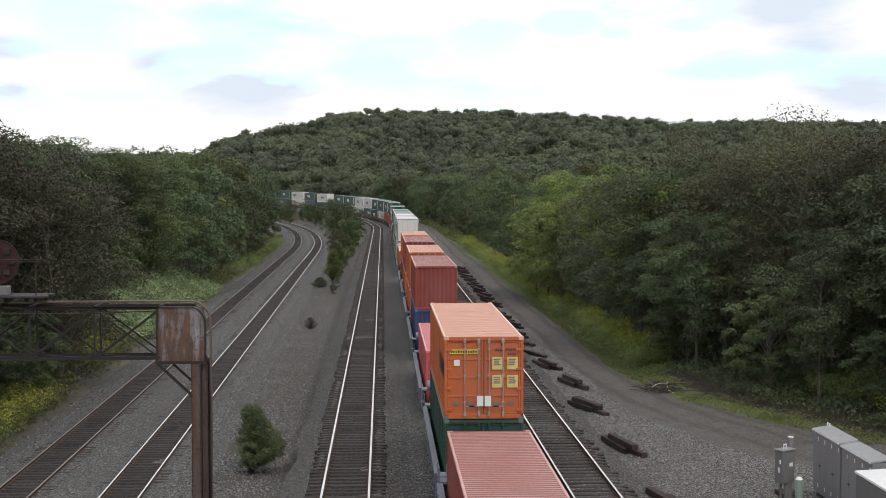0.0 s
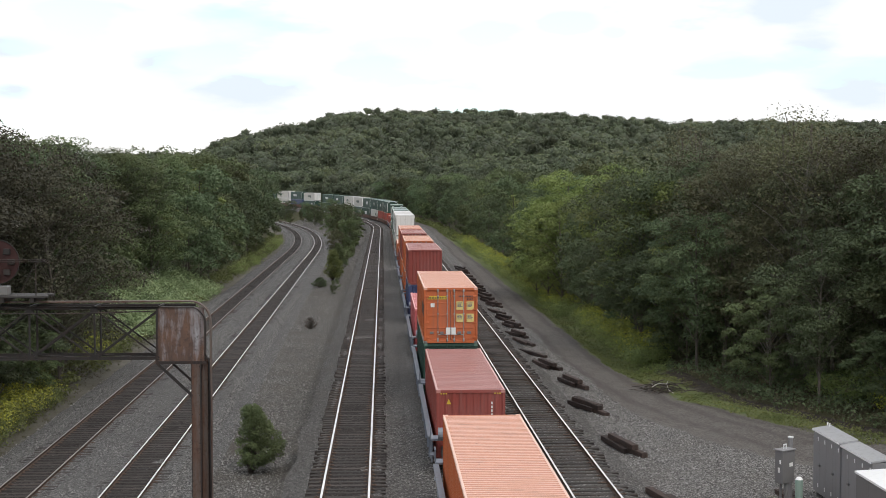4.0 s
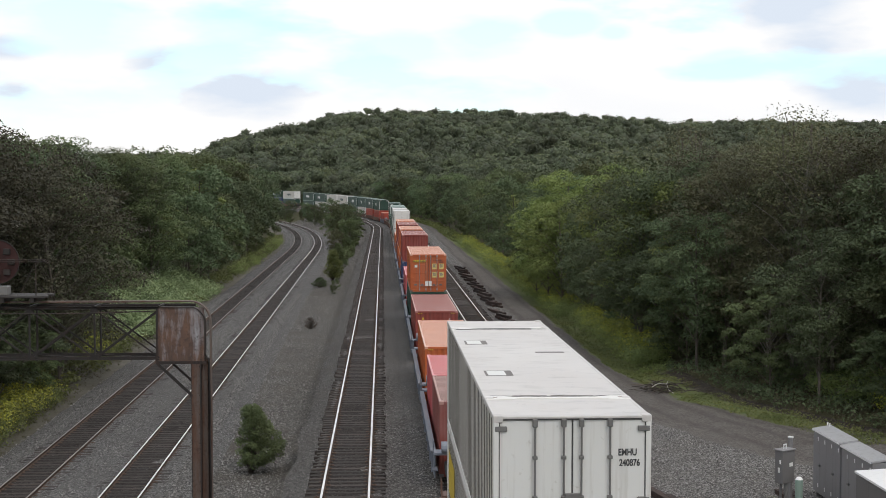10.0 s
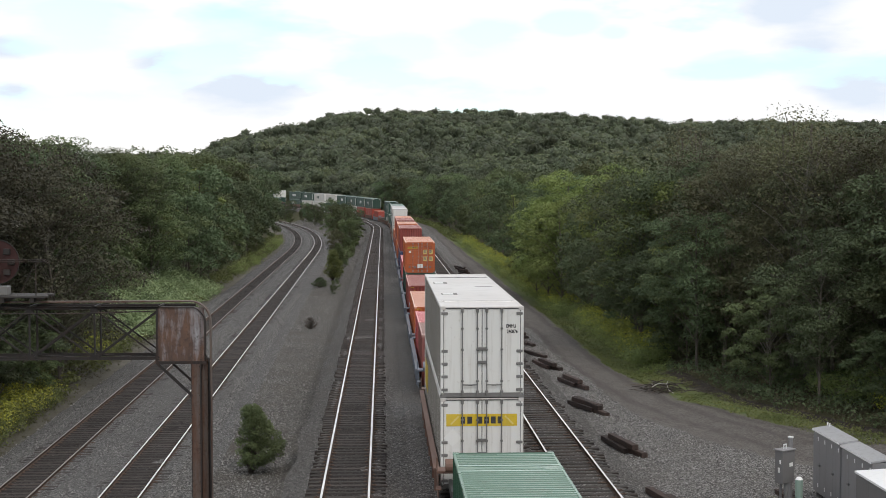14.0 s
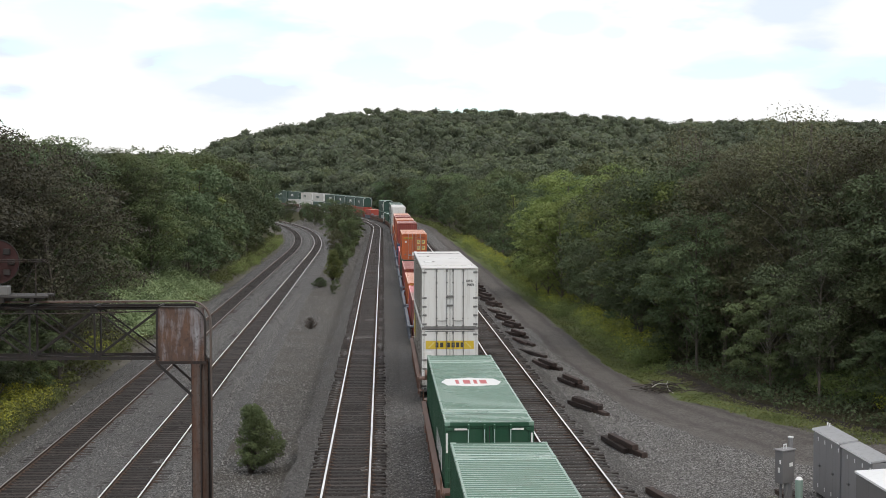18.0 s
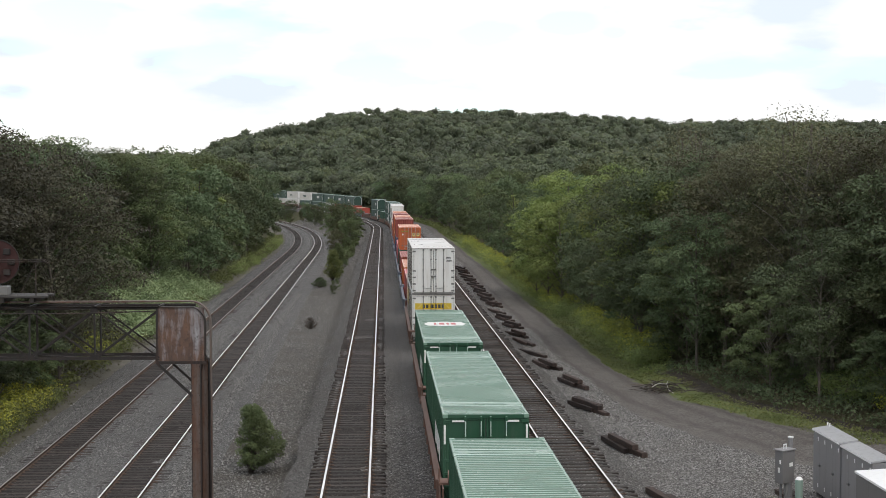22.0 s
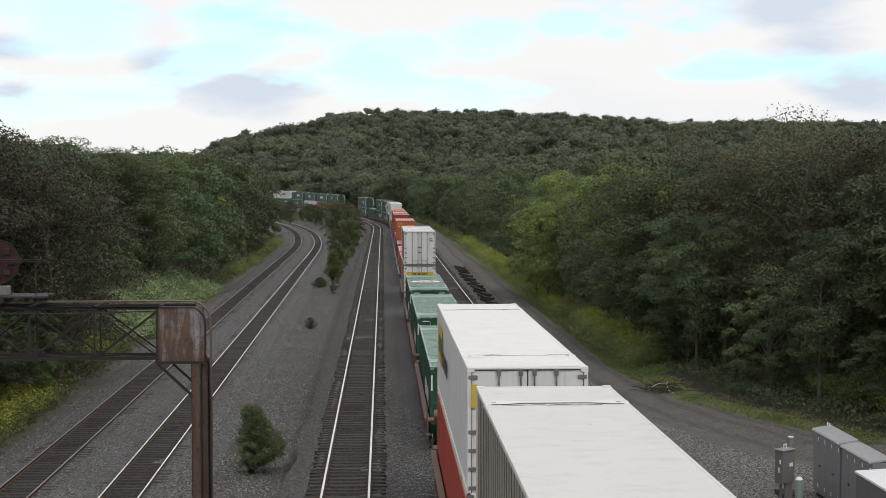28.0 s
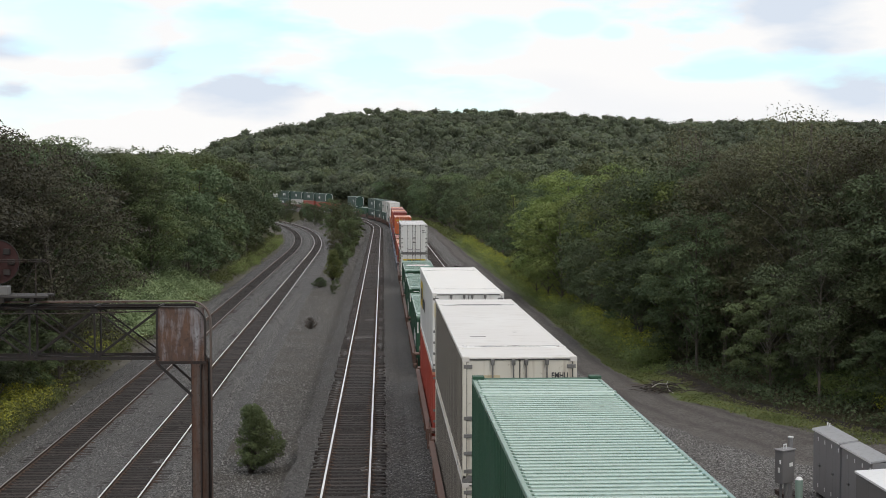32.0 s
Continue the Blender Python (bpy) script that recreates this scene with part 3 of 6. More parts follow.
build_surfaces()
for nm, ln, off, s0, s1 in (("c", main_line, -4.3, 14, 600), ("t", main_line, 0.0, 14, 600), ("r", low_line, 0.0, 22, 500), ("l", low_line, -4.25, 22, 500)):
    strip("track_fouling", lambda s, o=0.0, ln=ln, off=off: ln(s, off + o), s0, s1, [(-1.15, -0.165), (-0.85, -0.146), (0.0, -0.142), (0.85, -0.146), (1.15, -0.165)], M["oily"], "dark oily fouled ballast between the rails", "ballast", 2.0, 0.012, 11)


def build_track(line, off, s0, s1, name, label, near, seed, face="rail_top", ragged=0.075):
    """Two rails on timber sleepers with steel plates; the sleepers near the camera are single pieces."""
    rng = random.Random(seed)
    tr = thing(name, label, "railway track", kind="structure")
    prof = [(-0.075, -0.16), (-0.075, -0.145), (-0.012, -0.12), (-0.012, -0.045), (-0.037, -0.035), (-0.037, -0.006), (-0.03, 0.0), (0.03, 0.0), (0.037, -0.006), (0.037, -0.035), (0.012, -0.045), (0.012, -0.12), (0.075, -0.145), (0.075, -0.16)]
    for side in (-0.7525, 0.7525):
        g = Geo()
        st = stations(line, s0, s1, 5.0, off + side)
        g.sweep(st, prof[:6], 1)
        g.sweep(st, prof[5:9], 0)
        g.sweep(st, prof[8:], 1)
        part("rail", g, [M[face], M["rail_side"]], tr, "steel rail with a polished running face" if face == "rail_top" else "steel rail with a dull running face")
    base = Geo().box(-1.3, 1.3, -0.115, 0.115, -0.30, -0.135, 0.012).mesh("sleeper", M["sleeper"])
    far, plates = Geo(), Geo()
    s, n = s0, 0
    while s < s1:
        m = line(s + rng.uniform(-0.03, 0.03), off + rng.uniform(-ragged, ragged)) @ pose(0, 0, rng.uniform(-0.008, 0.006), 0, 0, rng.uniform(-0.9, 0.9))
        if near[0] < s < near[1]:
            part("sleeper", base, None, tr, m=m)
        else:
            far.box(-1.3, 1.3, -0.115, 0.115, -0.30, -0.135, 0, 0, m)
        if 20 < s < 130:
            for side in (-0.7525, 0.7525):
                plates.box(side - 0.18, side + 0.18, -0.09, 0.09, -0.136, -0.122, 0, 0, m)
                for q in (-0.11, 0.11):
                    plates.box(side + q - 0.02, side + q + 0.02, -0.05, -0.02, -0.123, -0.095, 0, 0, m)
        s += 0.53
        n += 1
    tagged(part("sleeper_row", far, M["sleeper"], tr, "distant timber sleepers"), kind="stuff")
    tagged(part("tie_plate_row", plates, M["rail_side"], tr, "rusty tie plates and spikes"), kind="stuff")
    return tr


build_track(main_line, -4.3, -165, 600, "track_centre", "empty main track of bright rails on dark timber sleepers", (38, 120), 1)
build_track(main_line, 0.0, -165, 600, "track_train", "main track that carries the container train", (38, 70), 2)
build_track(main_line, 3.67, -165, 330, "track_siding", "siding of worn rails on weathered timber sleepers", (38, 110), 3, "rail_top", 0.16)
build_track(low_line, 0.0, -165, 500, "track_lower_right", "lower track of bright rails on dark sleepers", (44, 130), 4)
build_track(low_line, -4.25, -165, 500, "track_lower_left", "lower track of dull rails on dark sleepers", (46, 130), 5, "rail_dull")

# ---- the train ----
BEATS = [2.0 * i for i in range(17)]
MOVERS = []


def sits(ob, s0, z):
    """Remember a thing of the train: its middle stands s0 metres along the line when the clip begins."""
    MOVERS.append((ob, s0, z))


PAINT = {
    "orange": paint("orange_paint", (0.46, 0.105, 0.026), 0.5, fade=0.12), "red": paint("oxide_red_paint", (0.235, 0.038, 0.027), 0.55, fade=0.2),
    "pink": paint("faded_red_paint", (0.45, 0.06, 0.065), 0.55, fade=0.7), "brown": paint("brown_red_paint", (0.20, 0.045, 0.035), 0.6, fade=0.4),
    "green": paint("green_paint", (0.010, 0.064, 0.031), 0.55, fade=0.06, dirt=0.2), "dark_green": paint("dark_green_paint", (0.014, 0.05, 0.036), 0.5, fade=0.06, dirt=0.2),
    # side skins take a darker base tone than the doors, with dirt streaks
    "white": paint("white_paint", (0.66, 0.655, 0.635), 0.45, dirt=0.5, dirt_rgb=(0.30, 0.26, 0.21)), "white_side": paint("darker_white_side", (0.56, 0.535, 0.49), 0.5, dirt=0.75, dirt_rgb=(0.20, 0.17, 0.14)),
    "grimy": paint("rust_streaked_white", (0.60, 0.565, 0.49), 0.55, dirt=0.85, dirt_rgb=(0.20, 0.135, 0.08), streak=(5, 5, 0.25)), "grimy_side": paint("darker_brown_side", (0.31, 0.275, 0.23), 0.55, dirt=0.7, dirt_rgb=(0.16, 0.12, 0.085)), "rib": paint("dark_post_flank", (0.115, 0.102, 0.088), 0.6, dirt=0.6, dirt_rgb=(0.14, 0.11, 0.085)), "navy": paint("navy_paint", (0.025, 0.04, 0.12), 0.5), "blue": paint("pale_blue_paint", (0.30, 0.38, 0.55), 0.5), "vermilion": paint("vermilion_paint", (0.35, 0.045, 0.025), 0.5, fade=0.12),
}
# coloured roofs take a much lighter tone than the walls of the same box
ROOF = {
    "orange": paint("pale_orange_roof", (0.68, 0.36, 0.26), 0.45, fade=0.6, streak=(1.5, 12, 1)), "red": paint("pale_red_roof", (0.42, 0.17, 0.15), 0.45, fade=0.6, streak=(1.5, 12, 1)),
    "pink": paint("pale_pink_roof", (0.68, 0.21, 0.22), 0.45, fade=0.6, streak=(1.5, 12, 1)), "brown": paint("pale_brown_roof", (0.40, 0.22, 0.19), 0.5, streak=(1.5, 12, 1)),
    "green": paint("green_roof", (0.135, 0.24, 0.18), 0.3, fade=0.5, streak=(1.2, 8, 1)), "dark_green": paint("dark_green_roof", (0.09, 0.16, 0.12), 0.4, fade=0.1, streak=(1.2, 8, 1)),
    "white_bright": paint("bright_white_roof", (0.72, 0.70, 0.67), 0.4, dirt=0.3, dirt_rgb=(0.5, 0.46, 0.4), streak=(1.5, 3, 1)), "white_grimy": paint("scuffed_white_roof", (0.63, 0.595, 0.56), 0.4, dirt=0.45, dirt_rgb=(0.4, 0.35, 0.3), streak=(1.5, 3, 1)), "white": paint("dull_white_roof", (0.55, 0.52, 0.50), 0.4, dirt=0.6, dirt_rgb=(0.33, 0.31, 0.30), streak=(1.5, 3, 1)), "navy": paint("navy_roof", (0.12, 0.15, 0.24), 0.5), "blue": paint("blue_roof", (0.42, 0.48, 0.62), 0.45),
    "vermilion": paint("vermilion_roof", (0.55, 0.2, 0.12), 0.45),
}
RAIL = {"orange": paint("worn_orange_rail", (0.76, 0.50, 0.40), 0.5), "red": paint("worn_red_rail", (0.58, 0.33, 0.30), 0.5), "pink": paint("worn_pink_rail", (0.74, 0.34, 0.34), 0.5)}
# roof valleys and the slopes facing rearward: dirt plus shade put into the colour
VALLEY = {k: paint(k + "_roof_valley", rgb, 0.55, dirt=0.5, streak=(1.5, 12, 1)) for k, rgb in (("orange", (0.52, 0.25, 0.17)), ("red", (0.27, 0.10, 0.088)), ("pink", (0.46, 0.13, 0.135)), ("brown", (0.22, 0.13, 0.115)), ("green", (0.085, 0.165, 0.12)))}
CHROME = steel("galvanised_rod", (0.42, 0.41, 0.40), 0.5, 0.6)
DARK = paint("grimy_black", (0.035, 0.034, 0.034), 0.6, dirt=0.4)
SIZES = {20: (6.06, 2.438, 2.56), 40: (11.75, 2.438, 2.56), 48: (15.2, 2.60, 2.87), 53: (15.2, 2.60, 2.87)}
BAND = 5.72


def wave(a, b, z0, z1, depth, pitch, flat):
    """Trapezoid corrugation: (along, depth) points from a to b."""
    pts, y = [], a
    n = max(1, round((b - a) / pitch))
    p = (b - a) / n
    for i in range(n):
        y = a + i * p
        pts += [(y, 0), (y + p * flat, 0), (y + p * 0.5, -depth), (y + p * (0.5 + flat), -depth)]
    pts.append((b, 0))
    return pts


def wall_geo(pts, z0, z1, place):
    g = Geo()
    vs = [place(a, d, z) for a, d in pts for z in (z0, z1)]
    g.add(vs, [(2 * i, 2 * i + 2, 2 * i + 3, 2 * i + 1) for i in range(len(pts) - 1)])
    return g


GREY = paint("grey_fittings", (0.16, 0.155, 0.15), 0.55, metal=0.3)
SEAL = paint("grey_sealant", (0.36, 0.35, 0.33), 0.6)
YELLOW = paint("yellow_panel", (0.58, 0.41, 0.018), 0.5)
INK = paint("black_lettering", (0.03, 0.03, 0.032), 0.6, dirt=0.0)
PALE_GREEN = paint("pale_green_trim", (0.40, 0.52, 0.46), 0.4, fade=0.6)
TAN = paint("faded_tan_emblem", (0.50, 0.42, 0.27), 0.6)
PALE = paint("pale_lettering", (0.70, 0.70, 0.68), 0.55, dirt=0.1)
SCUFF = paint("grey_brown_scuff", (0.13, 0.115, 0.105), 0.6, dirt=0.5)
RUSTY = paint("rusty_casting", (0.16, 0.085, 0.055), 0.7, dirt=0.5)
LABEL = paint("pale_yellow_placard", (0.62, 0.50, 0.16), 0.5)


def lettering(name, text, size, mat, parent, m):
    """Writing as a thin mesh in the built-in font."""
    cu = bpy.data.curves.new(name, "FONT")
    cu.body, cu.size, cu.extrude, cu.align_x = text, size, 0.002, "CENTER"
    cu.offset = size * 0.03
    tmp = bpy.data.objects.new(name, cu)
    scene.collection.objects.link(tmp)
    me = bpy.data.meshes.new_from_object(tmp.evaluated_get(bpy.context.evaluated_depsgraph_get()))
    bpy.data.objects.remove(tmp)
    me.materials.clear()
    me.materials.append(mat)
    return part(name, me, None, parent, m=m)


def bars(name, parent, mat, x0, z0, rows, w, h, y, rng, gap=0.6):
    """Writing too small to read: plain bars on a face that looks to -y."""
    for i in range(rows):
        ww = w * rng.uniform(0.7, 1.0)
        z = z0 - i * h * (1 + gap)
        part(name, Geo().box(x0, x0 + ww, y - 0.004, y, z - h, z), mat, parent)


def roof_wear(c, hx, yc, sy, H, seed, heavy):
    """Dark seam along a stacking band, with scuffs beside it and rust at its lifting holes."""
    rng = random.Random(seed + int(yc * 10))
    inner = -sy
    edge = [(-hx + 0.12, 0.23), (-hx + 0.4, 0.21), (-hx + 0.72, 0.10), (hx - 0.72, 0.10), (hx - 0.4, 0.21), (hx - 0.12, 0.23)]
    for (x0, w0), (x1, w1) in zip(edge, edge[1:]):
        th = 0.014 if abs(x0 + x1) < 0.2 else 0.009
        part("roof_seam", Geo().bar((x0, yc + inner * w0, H - 0.011), (x1, yc + inner * w1, H - 0.011), th * 2, 0.012), DARK, c)
    for sx in (-1, 1):
        for k in range(3 if heavy else 1):
            x, y = sx * (hx - 0.55 - 0.3 * k - 0.2 * rng.random()), yc + inner * (0.24 + 0.06 * rng.random())
            n, w, d = 11, rng.uniform(0.12, 0.26), rng.uniform(0.035, 0.07)
            rim = [(x + w * math.cos(2 * math.pi * q / n) * rng.uniform(0.6, 1.1), y + d * math.sin(2 * math.pi * q / n) * rng.uniform(0.4, 1.2)) for q in range(n)]
            part("roof_scuff", Geo().add([(u, v, H - 0.0145) for u, v in rim] + [(u, v, H - 0.03) for u, v in rim], [tuple(range(n))] + [(q, n + q, n + (q + 1) % n, (q + 1) % n) for q in range(n)]), SCUFF, c, "dark scuff on the roof")
        part("lifting_hole", Geo().box(sx * (hx - 0.16) - 0.06, sx * (hx - 0.16) + 0.06, yc - 0.03, yc + 0.03, H - 0.02, H - 0.003, 0.004), RUSTY, c, "rusty lifting hole")


def container(size, colour, label, doors=True, smooth_roof=False, far=False, posts=False, grimy=False):
    """A freight container with corrugated walls, frame, corner castings, roof and door end; its rear (doors) looks to -y."""
    L, W, H = SIZES[size]
    hx, hy = W / 2, L / 2
    c = thing("shipping_container", label, "container", group="containers on the train")
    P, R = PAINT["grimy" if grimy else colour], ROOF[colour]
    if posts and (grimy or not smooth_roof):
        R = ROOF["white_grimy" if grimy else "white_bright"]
    post = 0.09
    head = 0.055 if colour == "white" else 0.13
    fit_mat = CHROME if size < 48 else GREY
    if colour in ("green", "dark_green"):
        fit_mat = P
    for sx in (-1, 1):
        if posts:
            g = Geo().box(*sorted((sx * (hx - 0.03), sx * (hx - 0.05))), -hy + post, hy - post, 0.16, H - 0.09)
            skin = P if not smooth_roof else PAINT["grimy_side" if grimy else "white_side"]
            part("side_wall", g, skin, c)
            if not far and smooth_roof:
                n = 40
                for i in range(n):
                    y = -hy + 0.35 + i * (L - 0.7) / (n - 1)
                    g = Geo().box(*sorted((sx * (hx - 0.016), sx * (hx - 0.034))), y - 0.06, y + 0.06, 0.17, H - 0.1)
                    # both flanks of each post take a much darker tone than its face
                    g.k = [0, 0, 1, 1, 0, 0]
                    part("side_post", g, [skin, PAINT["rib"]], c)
        else:
            g = wall_geo(wave(-hy + post, hy - post, 0, 0, 0.034, 0.28 if not far else 0.8, 0.27), 0.16, H - 0.09, lambda a, d, z: (sx * (hx - 0.012 + d), a, z))
            part("side_wall", g, P, c)
        part("bottom_rail", Geo().box(min(sx * hx, sx * (hx - 0.08)), max(sx * hx, sx * (hx - 0.08)), -hy, hy, 0.02, 0.17, 0.008), P, c)
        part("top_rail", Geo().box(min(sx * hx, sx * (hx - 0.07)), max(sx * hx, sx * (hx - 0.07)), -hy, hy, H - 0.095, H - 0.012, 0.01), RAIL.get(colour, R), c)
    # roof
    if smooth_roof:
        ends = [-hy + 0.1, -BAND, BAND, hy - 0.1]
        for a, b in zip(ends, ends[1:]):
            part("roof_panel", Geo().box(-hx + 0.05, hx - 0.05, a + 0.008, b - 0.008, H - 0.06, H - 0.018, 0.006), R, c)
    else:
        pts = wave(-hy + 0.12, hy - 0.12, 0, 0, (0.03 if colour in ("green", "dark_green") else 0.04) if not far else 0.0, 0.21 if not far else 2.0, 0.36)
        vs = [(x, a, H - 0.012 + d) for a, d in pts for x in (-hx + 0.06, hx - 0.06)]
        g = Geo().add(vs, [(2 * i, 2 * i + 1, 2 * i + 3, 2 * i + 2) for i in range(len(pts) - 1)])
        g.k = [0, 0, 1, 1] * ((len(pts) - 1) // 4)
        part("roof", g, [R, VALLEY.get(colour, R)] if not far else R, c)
    if size in (48, 53) and not far:
        for sy in (-1, 1):
            g = Geo()
            yc = sy * BAND
            ring = [(-hx + 0.03, 0.19), (-hx + 0.35, 0.19), (-hx + 0.62, 0.07), (hx - 0.62, 0.07), (hx - 0.35, 0.19), (hx - 0.03, 0.19)]
            top = [(x, yc + w, H - 0.006) for x, w in ring] + [(x, yc - w, H - 0.006) for x, w in reversed(ring)]
            n = len(top)
            g.add(top + [(x, y, H - 0.03) for x, y, _ in top], [tuple(range(n))[::-1]] + [(k, (k + 1) % n, n + (k + 1) % n, n + k) for k in range(n)])
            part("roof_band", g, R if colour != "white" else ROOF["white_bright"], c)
            if colour == "green":
                for k in (-0.30, 0.30):
                    part("roof_ridge", Geo().box(-hx + 0.04, hx - 0.04, yc + k - 0.035, yc + k + 0.035, H - 0.02, H - 0.002, 0.006), PALE_GREEN, c, "pale ridge across the roof")
            if colour == "white":
                roof_wear(c, hx, yc, sy, H, len(label), smooth_roof)
    part("floor", Geo().box(-hx + 0.08, hx - 0.08, -hy + 0.05, hy - 0.05, 0.06, 0.15), DARK, c)
    for sy, dr in ((-1, doors), (1, False)):
        for sx in (-1, 1):
            a, b = sorted((sx * hx, sx * (hx - post)))
            e, f = sorted((sy * hy, sy * (hy - 0.1)))
            part("corner_post", Geo().box(a, b, e, f, 0.1, H - 0.1, 0.012), P, c)
        e, f = sorted((sy * hy, sy * (hy - 0.09)))
        part("header", Geo().box(-hx + post, hx - post, e, f, H - head, H - 0.012, 0.01), P if not smooth_roof else R, c)
        part("sill", Geo().box(-hx + post, hx - post, e, f, 0.02, 0.16, 0.01), GREY if smooth_roof else P, c)
        if not dr:
            g = wall_geo(wave(-hx + post, hx - post, 0, 0, 0.04, 0.25, 0.27), 0.15, H - 0.12, lambda a, d, z: (a, sy * (hy - 0.02 + d), z))
            part("end_wall", g, P, c)
    castings = [hy - 0.09] if size < 48 else [hy - 0.09, BAND]
    if not far:
        for cy in castings:
            for sy in (-1, 1):
                for sx in (-1, 1):
                    for z in (0.0, H - 0.118):
                        x = sx * (hx - 0.077)
                        part("corner_casting", Geo().box(x - 0.081, x + 0.081, sy * (cy + 0.004) - 0.09, sy * (cy + 0.004) + 0.09, z, z + 0.120, 0.012), GREY if z == 0 else R, c)
    if doors:
        dw = hx - post
        y = -hy + 0.03
        if colour == "white" and not far:
            # dark strips round the doors: gasket, with the gap's shadow put into their colour
            part("door_surround", Geo().box(-dw, dw, y - 0.02, y + 0.03, H - head - 0.025, H - head - 0.001), DARK, c, "dark strip for gasket and gap shadow over the doors")
            for sx in (-1, 1):
                part("door_surround", Geo().box(*sorted((sx * (dw - 0.016), sx * dw)), y - 0.012, y - 0.001, 0.16, H - head - 0.03), DARK, c)
        for sx in (-1, 1):
            x0, x1 = sorted((sx * 0.012, sx * dw))
            if size == 40 or colour in ("green", "dark_green", "vermilion"):
                g = Geo().box(x0, x1, y + 0.022, y + 0.06, 0.16, H - 0.13, 0.008)
            else:
                g = Geo().box(x0, x1, y, y + 0.05, 0.16, H - head - 0.02, 0.008)
            d = part("door", g, P, c)
            if not far and (size == 40 or colour in ("green", "dark_green", "vermilion")):
                k = 4
                step = (H - 0.32) / k
                for q in range(k + 1):
                    part("door_rib", Geo().box(x0 + 0.061, x1 - 0.061, y - 0.004, y + 0.024, 0.165 + q * step - 0.03 * (q > 0), 0.165 + q * step + 0.03 * (q < k), 0.008), P, d)
                part("door_stile", Geo().box(x0 + 0.002, x0 + 0.06, y - 0.006, y + 0.024, 0.165, H - 0.135, 0.008), P, d)
                part("door_stile", Geo().box(x1 - 0.06, x1 - 0.002, y - 0.006, y + 0.024, 0.165, H - 0.135, 0.008), P, d)
            part("door_gasket", Geo().box(*sorted((sx * 0.001, sx * 0.011)), y + 0.004, y + 0.03, 0.16, H - 0.13), DARK, d)
            if far:
                continue
            for k in range(2):
                xr = sx * dw * ((0.14, 0.52) if size < 48 else (0.12, 0.51))[k]
                part("lock_rod", Geo().tube([(xr, y - 0.05, 0.08), (xr, y - 0.05, H - 0.06)], 0.017, 8), PALE_GREEN if colour == "green" else fit_mat, d)
                for z in (0.50, H * 0.52, 2.15):
                    part("rod_bracket", Geo().box(xr - 0.04, xr + 0.04, y - 0.07, y - 0.001, z, z + 0.055, 0.006), fit_mat, d)
                for z in (0.10, H - (0.19 if colour == "white" else 0.21)):
                    part("cam_keeper", Geo().box(xr - 0.042, xr + 0.042, y - 0.075, y - 0.001, z, z + 0.14, 0.012), fit_mat, d)
                hand = 1 if k == 0 else -1
                part("door_handle", Geo().bar((xr, y - 0.075, 0.42), (xr + sx * hand * 0.30, y - 0.075, 0.41), 0.022, 0.035), fit_mat, d)
            for z in ((0.26, 0.67, 1.07, 1.47, 2.65) if size >= 48 else (0.3, 0.95, 1.55, 2.15)):
                xh = sx * (dw - 0.035)
                part("hinge", Geo().box(xh - 0.10, xh + 0.10, y - 0.038, y - 0.001, z - 0.045, z + 0.045, 0.01), fit_mat if size >= 48 else P, d)
        if size >= 48 and not far:
            for z in (1.13, 1.55):
                part("latch_plate", Geo().box(-0.13, 0.13, y - 0.09, y - 0.052, z - 0.045, z + 0.045, 0.01), fit_mat, c)
    return c


CAR_PAINT = {"steel": paint("blue_grey_car_paint", (0.17, 0.19, 0.23), 0.55, dirt=0.6), "rust": paint("rust_brown_car_paint", (0.15, 0.075, 0.05), 0.65, dirt=0.6)}


